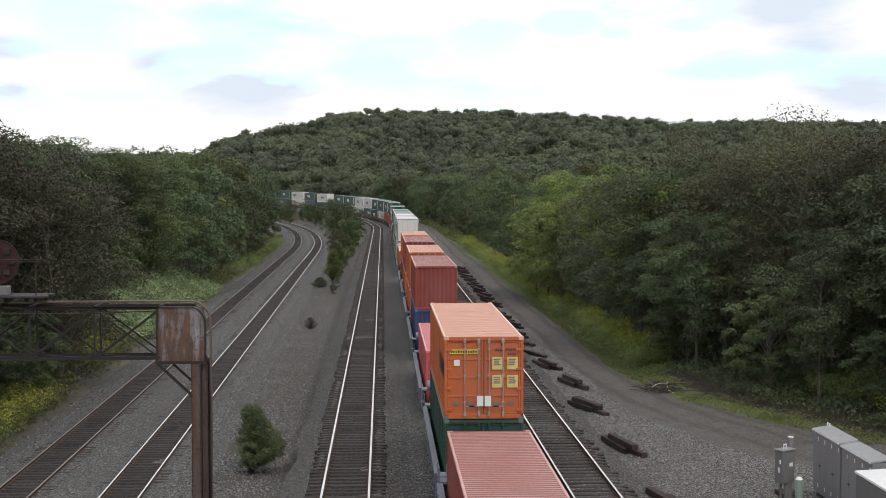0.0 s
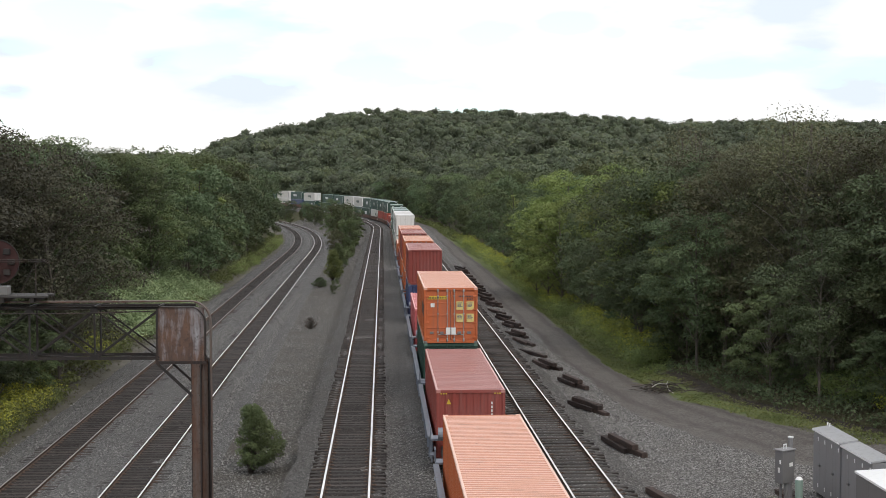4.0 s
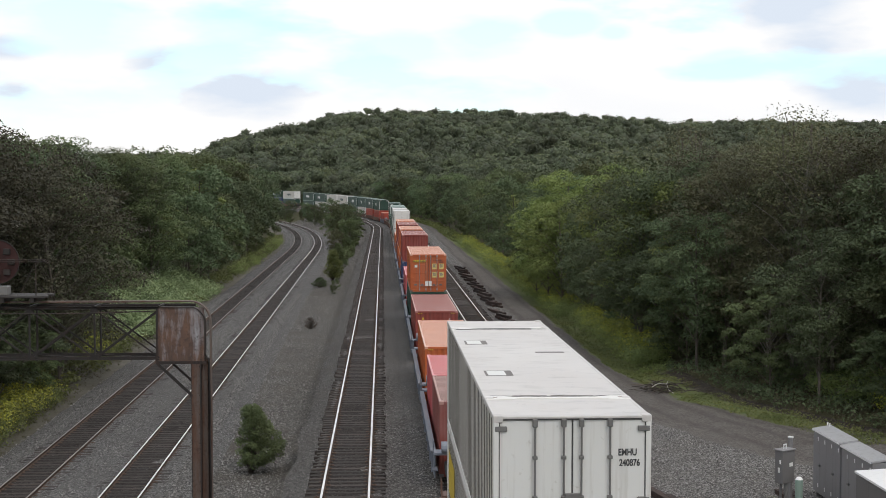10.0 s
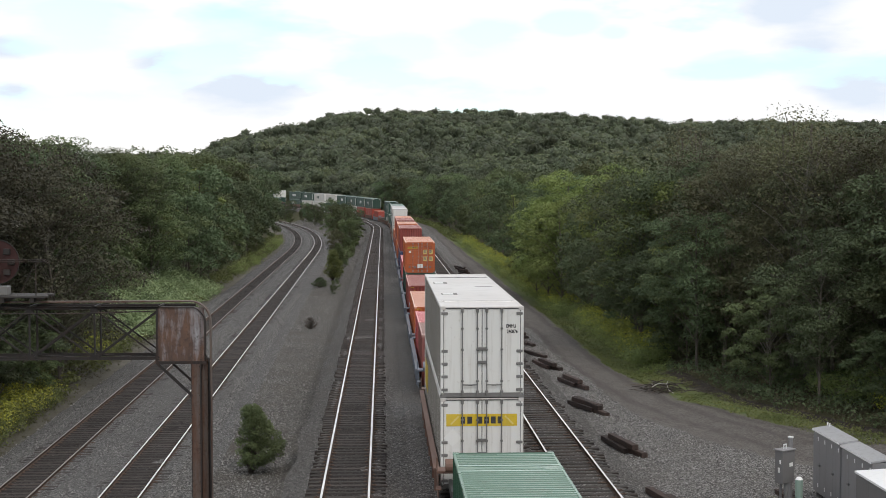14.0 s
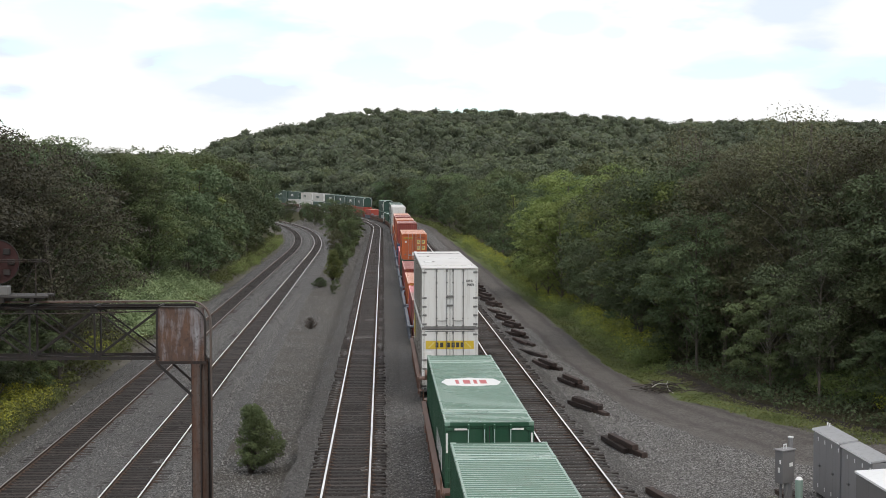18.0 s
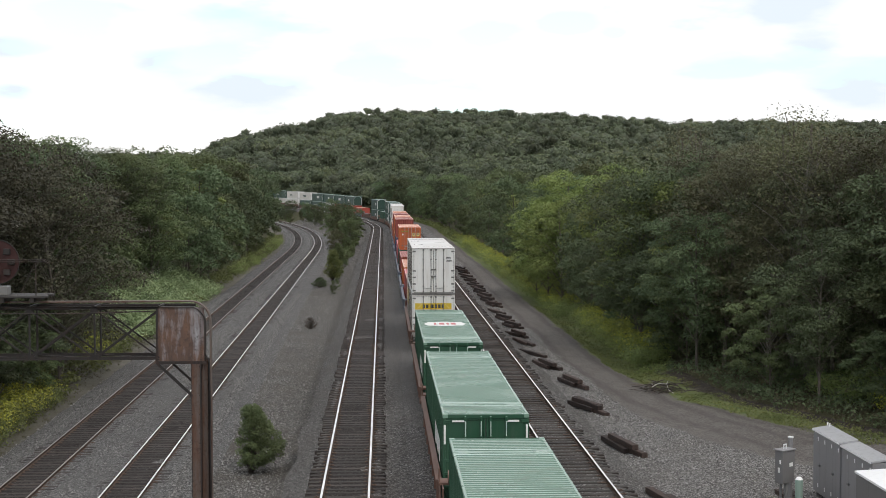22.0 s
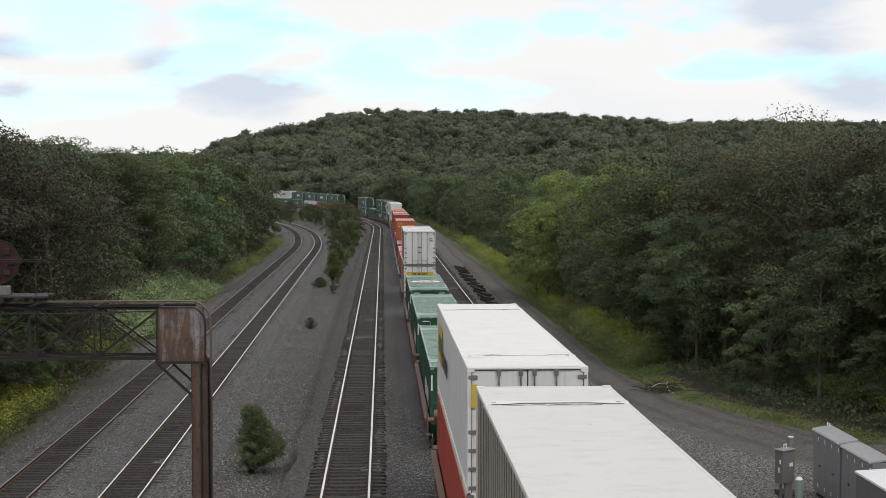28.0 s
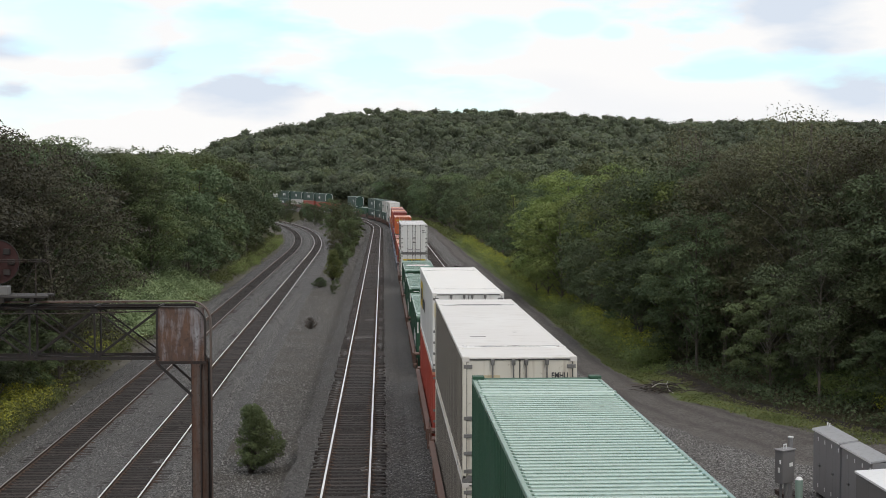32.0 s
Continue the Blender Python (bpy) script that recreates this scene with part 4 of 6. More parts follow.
def well_car(length, tone, label):
    """A spine-less well car: two side sills, end decks over the wheels, cross beams; wheels under each end."""
    P = CAR_PAINT[tone]
    car = thing("well_car", label, "well car", group="cars of the container train")
    hy = length / 2
    for sx in (-1, 1):
        g = Geo()
        prof = [(1.36, 0.10), (1.40, 0.10), (1.40, 0.92), (1.52, 0.94), (1.52, 1.02), (1.34, 1.02), (1.34, 0.94), (1.36, 0.92)]
        prof = [(sx * u, z) for u, z in prof]
        n = len(prof)
        vs = [(u, y, z) for y in (-hy, hy) for u, z in prof]
        g.add(vs, [(k, (k + 1) % n, n + (k + 1) % n, n + k) for k in range(n)] + [tuple(range(n)), tuple(range(n, 2 * n))])
        part("side_sill", g, P, car)
        for i in range(int(length // 1.8)):
            y = -hy + 0.9 + i * 1.8
            a, b = sorted((sx * 1.40, sx * 1.47))
            part("sill_rib", Geo().box(a, b, y - 0.04, y + 0.04, 0.12, 0.93), P, car)
    for sy in (-1, 1):
        part("end_deck", Geo().box(-1.45, 1.45, *sorted((sy * hy, sy * (hy + 0.62))), 0.98, 1.06, 0.01), P, car)
        part("draft_sill", Geo().box(-0.35, 0.35, *sorted((sy * (hy - 0.05), sy * (hy + 0.68))), 0.86, 0.97, 0.02), P, car)
        for sx in (-1, 1):
            part("grab_rail", Geo().tube([(sx * 1.44, sy * (hy + 0.06), 1.05), (sx * 1.44, sy * (hy + 0.06), 1.45), (sx * 1.44, sy * (hy + 0.55), 1.45), (sx * 1.44, sy * (hy + 0.55), 1.05)], 0.018, 6), P, car)
            part("step", Geo().box(*sorted((sx * 1.30, sx * 1.47)), *sorted((sy * (hy + 0.1), sy * (hy + 0.55))), 0.45, 0.49, 0.01), P, car)
    # one shared truck under the rear joint
    yc = -(hy + 0.72)
    for sx in (-1, 1):
        part("side_frame", Geo().box(*sorted((sx * 0.92, sx * 1.06)), yc - 0.8, yc + 0.8, 0.36, 0.66, 0.03), DARK, car)
    tr = part("bolster", Geo().box(-0.92, 0.92, yc - 0.12, yc + 0.12, 0.44, 0.85, 0.03), DARK, car)
    for k in (-0.48, 0.48):
        for sx in (-1, 1):
            x = sx * 0.755
            part("wheel", Geo().tube([(x - 0.065, yc + k, 0.40), (x + 0.065, yc + k, 0.40)], 0.40, 20), M["rail_side"], tr)
        part("axle", Geo().tube([(-0.95, yc + k, 0.40), (0.95, yc + k, 0.40)], 0.08, 8), DARK, tr)
    part("brake_reservoir", Geo().tube([(-1.2, yc - 0.1, 1.28), (-0.5, yc - 0.1, 1.28)], 0.2, 14), P, car)
    for i in range(5):
        y = -hy + (i + 0.5) * length / 5
        part("cross_beam", Geo().box(-1.36, 1.36, y - 0.15, y + 0.15, 0.02, 0.056), DARK, car)
    return car


FLOOR = 0.06
STACKS = [  # rear end along the line, length class, upper colour, lower colour
    (-145.0, 48, "green", "dark_green"), (-126.7, 53, "white", "white"), (-108.8, 48, "white", "vermilion"), (-87.1, 48, None, "green"), (-68.2, 48, None, "green"),
    (-50.0, 48, None, "green"), (-27.6, 48, "white", "white"), (9.6, 40, None, "orange"), (26.4, 40, None, "red"), (40.0, 40, "orange", "dark_green"),
    (57.0, 40, None, "pink"), (75.7, 40, "red", "navy"), (91.6, 40, "orange", "orange"), (109.0, 40, "red", "orange"), (123.5, 40, "orange", "red"), (146.0, 40, None, "orange"),
    (160.0, 53, "white", "white"), (178.5, 53, "white", "dark_green"), (197.0, 53, "dark_green", "dark_green"), (215.5, 53, "dark_green", "dark_green"), (234.0, 53, None, "green"),
    (256.5, 53, "dark_green", "dark_green"), (275.0, 53, None, None), (293.0, 40, None, "vermilion"), (309.0, 53, "dark_green", "vermilion"), (327.0, 53, "dark_green", "vermilion"),
    (345.0, 53, "dark_green", "white"), (363.0, 53, "dark_green", "dark_green"), (381.0, 53, "white", "dark_green"), (399.0, 53, "white", "white"), (417.0, 53, "dark_green", "white"),
    (435.0, 53, "dark_green", "dark_green"), (463.0, 53, "white", "dark_green"), (481.5, 53, "dark_green", "navy"), (500.0, 53, "white", "white"), (518.5, 53, "dark_green", "dark_green"),
    (537.0, 53, "dark_green", "dark_green"), (555.5, 53, "white", "dark_green"),
]
WORDS = {"orange": "orange", "red": "oxide-red", "pink": "faded red", "brown": "brown", "green": "green", "dark_green": "dark green", "white": "dirty white", "navy": "navy blue", "blue": "pale blue", "vermilion": "vermilion"}


def dress_orange(c):
    rng = random.Random(3)
    y = -SIZES[40][0] / 2 + 0.02
    part("name_panel", Geo().box(-1.05, -0.18, y - 0.006, y + 0.02, 2.02, 2.17), YELLOW, c, "yellow name panel")
    for i in range(11):
        x = -1.02 + i * 0.076
        part("lettering_bar", Geo().box(x, x + (0.046 if i % 4 else 0.056), y - 0.010, y - 0.006, 2.06, 2.115 + 0.02 * (i % 3 == 0)), INK, c)
    for x in (0.26, 0.72):
        for z in (0.98, 1.54):
            part("placard", Geo().box(x, x + 0.33, y - 0.006, y + 0.02, z, z + 0.38), LABEL, c, "pale yellow placard")
            bars("lettering_bar", c, GREY, x + 0.04, z + 0.33, 4, 0.24, 0.035, y - 0.006, rng)
    for x in (-0.22, 0.02):
        part("seal_sheet", Geo().box(x, x + 0.2, y - 0.085, y - 0.078, 0.42, 0.74), PALE, c, "white paper sheet on the lock rods")
    for i in range(10):
        part("lettering_bar", Geo().box(0.36 + i * 0.072 + 0.03 * (i > 3), 0.40 + i * 0.072 + 0.03 * (i > 3), y - 0.007, y - 0.002, 2.12, 2.19), INK, c)
    for i in range(4):
        part("lettering_bar", Geo().box(0.74 + i * 0.07, 0.78 + i * 0.07, y - 0.007, y - 0.002, 1.99, 2.06), INK, c)
    part("placard", Geo().box(-0.92, -0.74, y - 0.006, y + 0.02, 1.66, 1.84), PALE, c, "small white and blue placard")
    for x in (-0.95, -0.5, 0.3, 0.75):
        part("data_plate", Geo().box(x, x + 0.17, y - 0.006, y + 0.02, 0.44, 0.55), GREY, c, "grey data plate")
    for i in range(4):
        part("lettering_bar", Geo().box(-1.222, -1.217, -5.3 + i * 0.75, -4.85 + i * 0.75, 1.2, 1.75), INK, c)


def dress_white(c, text, number, size):
    H, y = SIZES[size][2], -SIZES[size][0] / 2 + 0.03
    z, big = (2.37, 0.19) if number[-1] == "9" else (2.20, 0.155)
    slim = Matrix.Diagonal((0.74, 1, 1, 1))
    lettering("mark", text, big, INK, c, pose(0.91, y - 0.004, z, 90) @ slim)
    lettering("number", number, big, INK, c, pose(0.945, y - 0.004, z - 1.12 * big, 90) @ slim)
    if number[-1] == "9":
        part("roof_scar", Geo().box(-0.85, -0.45, -3.5, -3.42, H - 0.02, H - 0.012, 0.003), SCUFF, c, "dark scrape on the roof")
        part("roof_scar", Geo().box(0.35, 0.46, -2.5, -2.42, H - 0.02, H - 0.013, 0.003), SEAL, c, "grey scrape on the roof")
        return
    for x, yy, w in ((-1.08, 2.3, 0.34), (-1.0, -2.9, 0.36)):
        part("roof_patch", Geo().box(x, x + w, yy, yy + 0.6, H - 0.02, H - 0.011), PALE, c, "whiter repair patch")
        part("roof_patch", Geo().box(x - 0.05, x + w + 0.14, yy - 0.07, yy + 0.68, H - 0.021, H - 0.0155), SCUFF, c, "dark sealant round a repair")
    part("roof_scar", Geo().box(0.35, 1.0, 0.6, 0.78, H - 0.02, H - 0.014), SCUFF, c, "dark scuff on the roof")


def dress_sign(c):
    """Lower white box with a yellow sign across its doors."""
    y = -SIZES[48][0] / 2 + 0.03
    part("name_panel", Geo().box(-1.12, 1.10, y - 0.012, y - 0.002, 1.98, 2.36), YELLOW, c, "yellow sign panel")
    for x, w in ((-0.66, 0.13), (-0.46, 0.15), (-0.14, 0.15), (0.07, 0.15), (0.28, 0.15), (0.49, 0.13)):
        part("lettering_bar", Geo().box(x, x + w, y - 0.017, y - 0.012, 2.06, 2.28), INK, c)
    for sx in (-1, 1):
        part("emblem_bar", Geo().bar((sx * 0.72, y - 0.014, 2.3), (sx * 0.98, y - 0.014, 2.04), 0.008, 0.05), LABEL, c)
    g = Geo().box(-0.2, 0.2, -0.003, 0.003, -0.2, 0.2, 0, 0, pose(-0.92, y - 0.006, 1.62, 0, 45, 0))
    part("placard", g, PALE, c, "white diamond placard")
    part("name_panel", Geo().box(-1.303, -1.299, 4.0, 6.8, 1.2, 2.3), YELLOW, c, "yellow sign panel")


def dress_green(c, logo, text, size):
    H, y = SIZES[size][2], -SIZES[size][0] / 2
    for x in (-1.02, 0.62):
        part("marker_bar", Geo().box(x, x + 0.38, y - 0.006, y, H - 0.235, H - 0.18), PALE, c, "white reflective bar")
    for x in (-1.27, 1.21):
        part("marker_bar", Geo().box(x, x + 0.06, y - 0.006, y, H - 0.9, H - 0.32), PALE, c, "white reflective bar")
    lettering("mark", text, 0.26, PALE, c, pose(0.55, y - 0.002, H - 0.95, 90))
    part("emblem", Geo().box(-1.0, -0.5, y - 0.006, y, H - 0.93, H - 0.74), LABEL if not logo else PALE, c, "pale emblem")
    for i in range(5):
        part("lettering_bar", Geo().box(-1.304, -1.300, -5.6 + i * 0.8, -5.1 + i * 0.8, 1.0 + 0.1 * (i % 2), 1.7), PALE, c)
    if logo:
        hexa = [(-1.05, 0), (-0.85, 0.75), (-0.35, 0.85), (0.0, 1.05), (0.35, 0.85), (0.85, 0.75), (1.05, 0), (0.85, -0.75), (0.3, -0.85), (0.0, -0.95), (-0.3, -0.85), (-0.85, -0.75)]
        n = len(hexa)
        vs = [(x, 0.3 + q, H - 0.006) for x, q in hexa] + [(x, 0.3 + q, H - 0.03) for x, q in hexa]
        g = Geo().add(vs, [tuple(range(n))[::-1]] + [(k, n + k, n + (k + 1) % n, (k + 1) % n) for k in range(n)])
        part("roof_emblem", g, PALE, c, "white roof emblem")
        for x, w in ((-0.55, 0.12), (-0.28, 0.24), (0.08, 0.12), (0.30, 0.24)):
            part("emblem_bar", Geo().box(x, x + w, -0.1, 0.75, H - 0.006, H - 0.002), PAINT["pink"], c)


def dress_ridges(c):
    """A roof with raised pale ridges and stacking blocks that stand proud at its corners."""
    L, W, H = SIZES[48]
    for y in (-5.55, 5.55):
        part("roof_band", Geo().box(-W / 2 + 0.06, W / 2 - 0.06, y - 0.06, y + 0.06, H - 0.03, H + 0.02, 0.012), PALE_GREEN, c, "worn pale band across the roof")
    # pale bars put the highlights on the corrugation crests into the colour
    for i in range(70):
        y = -L / 2 + 0.27 + i * 0.2115
        part("roof_ridge", Geo().box(-W / 2 + 0.1, W / 2 - 0.1, y - 0.024, y + 0.024, H - 0.03, H - 0.004, 0.008), PALE_GREEN, c, "pale ridge across the roof")
    for sy in (-1, 1):
        for sx in (-1, 1):
            x, y = sx * (W / 2 - 0.12), sy * (L / 2 - 0.11)
            part("stacking_block", Geo().box(x - 0.12, x + 0.12, y - 0.11, y + 0.11, H - 0.02, H + 0.045, 0.012), PAINT["green"], c)


def dress_red(c):
    y = -SIZES[40][0] / 2 + 0.02
    for sx in (-1, 1):
        for k in range(3):
            part("hazard_bar", Geo().box(sx * 0.95 - 0.12 + k * 0.09, sx * 0.95 - 0.07 + k * 0.09, y - 0.022, y - 0.012, 2.40, 2.45), YELLOW, c)
    g = Geo().add([(-0.86, y - 0.02, 2.05), (-0.70, y - 0.02, 2.05), (-0.78, y - 0.02, 2.24), (-0.86, y, 2.05), (-0.70, y, 2.05), (-0.78, y, 2.24)], [(0, 1, 2), (3, 5, 4), (0, 3, 4, 1), (1, 4, 5, 2), (2, 5, 3, 0)])
    part("warning_sign", g, YELLOW, c, "yellow warning triangle")
    for i in range(7):
        part("lettering_bar", Geo().box(0.72, 0.77, y - 0.014, y - 0.006, 1.2 + i * 0.14, 1.29 + i * 0.14), PALE, c)


def dress_far(c, colour, size, rng):
    """Marks of a distant box: side emblems as bars, reflective bars on its end, a pale upper rail."""
    L, W, H = size
    mark = PALE if colour == "dark_green" else PAINT["dark_green"]
    y = rng.uniform(-5.5, 2.0)
    for i in range(rng.choice((2, 3, 4))):
        part("lettering_bar", Geo().box(-W / 2 - 0.008, -W / 2 + 0.02, y, y + 0.9, 1.1 + 0.3 * (i % 2), 1.9), mark, c)
        y += 1.15
    for x in (-1.1, 0.7):
        part("marker_bar", Geo().box(x, x + 0.4, -L / 2 - 0.012, -L / 2, H - 0.3, H - 0.18), PALE, c, "white reflective bar")
    for sx in (-1, 1):
        part("marker_bar", Geo().box(*sorted((sx * 1.29, sx * 1.2)), -L / 2 - 0.012, -L / 2, 0.3, H - 0.4), PALE if colour != "white" else GREY, c)
        part("roof_edge", Geo().box(*sorted((sx * (W / 2 + 0.004), sx * (W / 2 - 0.10))), -L / 2, L / 2, H - 0.06, H - 0.004), ROOF["white"] if colour == "white" else PALE_GREEN, c, "worn pale upper edge")


def build_train():
    for s, size, up, down in STACKS:
        L = SIZES[size][0]
        mid = s + L / 2
        far = s > 130
        car = well_car(L + 0.5, "rust" if size >= 48 else "steel", "low well car with a " + ("rust-brown" if size >= 48 else "blue-grey") + " side sill")
        sits(car, mid, 0.0)
        z = FLOOR + {-27.6: 0.24, -108.8: 0.12, -126.7: 0.13, -145.0: 0.12}.get(s, 0.0)
        for colour, where in ((down, "set in a well car"), (up, "stacked above another")):
            if colour is None:
                break
            smooth_roof = size >= 48 and colour == "white" and s != -108.8
            doors = not (s in (9.6, 26.4, 75.7))
            posts = size >= 48 and colour == "white"
            what = "%s %s %d-foot container, doors closed, %s" if doors else "%s %s %d-foot container, plain-ended, %s"
            c = container(size, colour, what % (WORDS[colour], "smooth-roofed" if smooth_roof else "corrugated", max(size, 53) if size > 40 else size, where), doors, smooth_roof, far, posts, s == -126.7)
            if s == -145.0 and colour == "green":
                dress_ridges(c)
            if s == 40.0 and colour == "orange":
                dress_orange(c)
            if s == -27.6 and where[0:3] == "sta":
                dress_white(c, "EMHU", "240876", size)
            if s == -27.6 and where[0:3] == "set":
                dress_sign(c)
            if s == -126.7 and where[0:3] == "sta":
                dress_white(c, "EMHU", "242009", size)
                part("emblem", Geo().box(-1.02, -0.45, -7.59, -7.575, 1.95, 2.45), TAN, c, "faded yellow emblem panel")
            if s == -108.8 and where[0:3] == "sta":
                for i in range(4):
                    part("lettering_bar", Geo().box(-1.307, -1.303, 4.25 + i * 0.62, 4.65 + i * 0.62, 1.5, 2.05), INK, c)
                part("name_panel", Geo().box(-1.303, -1.299, 4.0, 6.8, 1.2, 2.35), YELLOW, c, "yellow sign panel")
                part("marker_bar", Geo().box(-1.22, -1.08, -7.62, -7.60, 2.0, 2.5), YELLOW, c, "yellow marker bar")
                for i in range(9):
                    part("lettering_bar", Geo().box(-1.303, -1.299, 1.2 + i * 0.42, 1.5 + i * 0.42, 1.3, 1.75), INK, c)
            if colour in ("green",) and not far:
                dress_green(c, s == -50.0, "HGWU" if s == -50.0 else "EMHU", size)
            if s in (9.6, 26.4):
                dress_red(c)
            if s > 150 and colour in ("dark_green", "white"):
                dress_far(c, colour, SIZES[size], random.Random(int(s * 10) + int(z * 7)))
            sits(c, mid, z)
            z += SIZES[size][2]
    # two short boxes share one car
    car = well_car(12.7, "steel", "low well car with a blue-grey side sill")
    sits(car, 0.75, 0.0)
    for s, col in ((-5.35, "brown"), (0.78, "pink")):
        sits(container(20, col, WORDS[col] + " corrugated steel 20-foot container set low in a well car", False), s + 3.03, FLOOR)


build_train()

# ---- trees and growth ----


def leaf_mesh(name, centres, radii, count, size, rng, mat, up=0.35, flat=0.75, droop=0.0, face=0.6, inner=0.45, tones=None, lift=0.45, stray=0.55):
    """Pointed leaves scattered in clumps; more of them on the outer and upper side of a clump."""
    centres, radii = np.array(centres, float), np.array(radii, float)
    share = radii ** 2
    k = rng.choice(len(centres), count, p=share / share.sum())
    d = rng.normal(size=(count, 3))
    d /= np.linalg.norm(d, axis=1)[:, None]
    d[:, 2] = np.where(rng.random(count) < up, np.abs(d[:, 2]), d[:, 2])
    r = radii[k] * (inner + (1.05 - inner) * rng.random(count) ** 0.6)
    c = centres[k] + d * r[:, None] * np.array([1, 1, flat])
    nrm = d * face + rng.normal(size=(count, 3)) * stray + np.array([0, 0, lift])
    nrm /= np.linalg.norm(nrm, axis=1)[:, None]
    t = np.cross(nrm, rng.normal(size=(count, 3)))
    t /= np.linalg.norm(t, axis=1)[:, None]
    b = np.cross(nrm, t)
    sz = size * (0.6 + 0.8 * rng.random(count))[:, None]
    leaf = np.stack([c - t * sz * 0.8 - b * sz * 0.6, c + t * sz - nrm * sz * (0.2 + droop), c - t * sz * 0.8 + b * sz * 0.6], 1).reshape(-1, 3)
    me = bpy.data.meshes.new(name)
    me.vertices.add(count * 3)
    me.vertices.foreach_set("co", leaf.ravel())
    me.loops.add(count * 3)
    me.loops.foreach_set("vertex_index", np.arange(count * 3))
    me.polygons.add(count)
    me.polygons.foreach_set("loop_start", np.arange(count) * 3)
    me.materials.append(mat)
    me.update()
    me.validate()
    if tones is not None:
        me.attributes.new("tone", "FLOAT", "POINT").data.foreach_set("value", np.repeat(np.array(tones, float)[k], 3))
    return me


def tree(label, height, spread, mat, leaves, leaf, seed, bark="bark", bare=0.12, slim=1.0, tufts=26, sides=5):
    """A tapered trunk that forks into limbs, each carrying clumps of leaves; uneven outline with gaps."""
    rng = np.random.default_rng(seed)
    t = thing("tree", label, "tree", group="trees of the wood")
    g = Geo()
    lean = rng.normal(size=2) * 0.03 * height
    trunk = [(lean[0] * f ** 2, lean[1] * f ** 2, height * 0.86 * f) for f in (0, 0.15, 0.35, 0.55, 0.75, 1.0)]
    g.tube(trunk, 0.0085 * height, 8, r1=0.003 * height)
    g.tube([(0, 0, -0.6), (0, 0, 0.5)], 0.012 * height, 8, r1=0.0085 * height)
    centres, radii = [], []
    lim = g
    for i in range(tufts):
        f = bare + (0.97 - bare) * (i + rng.random()) / tufts
        az = i * 2.4 + rng.normal() * 0.5
        prof = math.sin(math.pi * min(1.0, (f - bare * 0.4) ** slim * 0.9 + 0.08)) ** 0.7
        reach = spread * (0.25 + 0.75 * rng.random() ** 0.6) * prof
        z0 = height * f * 0.8
        root = (lean[0] * f * f, lean[1] * f * f, z0)
        tip = (root[0] + math.cos(az) * reach, root[1] + math.sin(az) * reach, min(height * 0.97, z0 + height * 0.12 + 0.25 * reach))
        midp = tuple((root[k] * 0.5 + tip[k] * 0.5) + (0.12 * reach if k == 2 else 0) for k in range(3))
        lim.tube([root, midp, tip], 0.0055 * height * (1.1 - f), sides, r1=0.0012 * height)
        # a bough: one broad flat spray at the tip, smaller ones round and behind it
        big = height * (0.055 + 0.06 * rng.random())
        centres.append(tip)
        radii.append(big)
        centres.append(midp)
        radii.append(height * (0.045 + 0.04 * rng.random()))
        for q in range(3):
            a = az + rng.normal() * 1.1
            centres.append((tip[0] + math.cos(a) * big * 1.05, tip[1] + math.sin(a) * big * 1.05, tip[2] - big * (0.45 * rng.random() + 0.1)))
            radii.append(big * (0.45 + 0.3 * rng.random()))
    part("trunk", g, M[bark], t)
    part("crown", leaf_mesh("crown", centres, radii, leaves, leaf, rng, M[mat], up=0.75 if sides > 3 else 0.65, flat=0.6 if sides > 3 else 0.8, face=0.9, inner=0.55, lift=0.5 if sides > 3 else 0.3, stray=0.45), None, t)
    return t


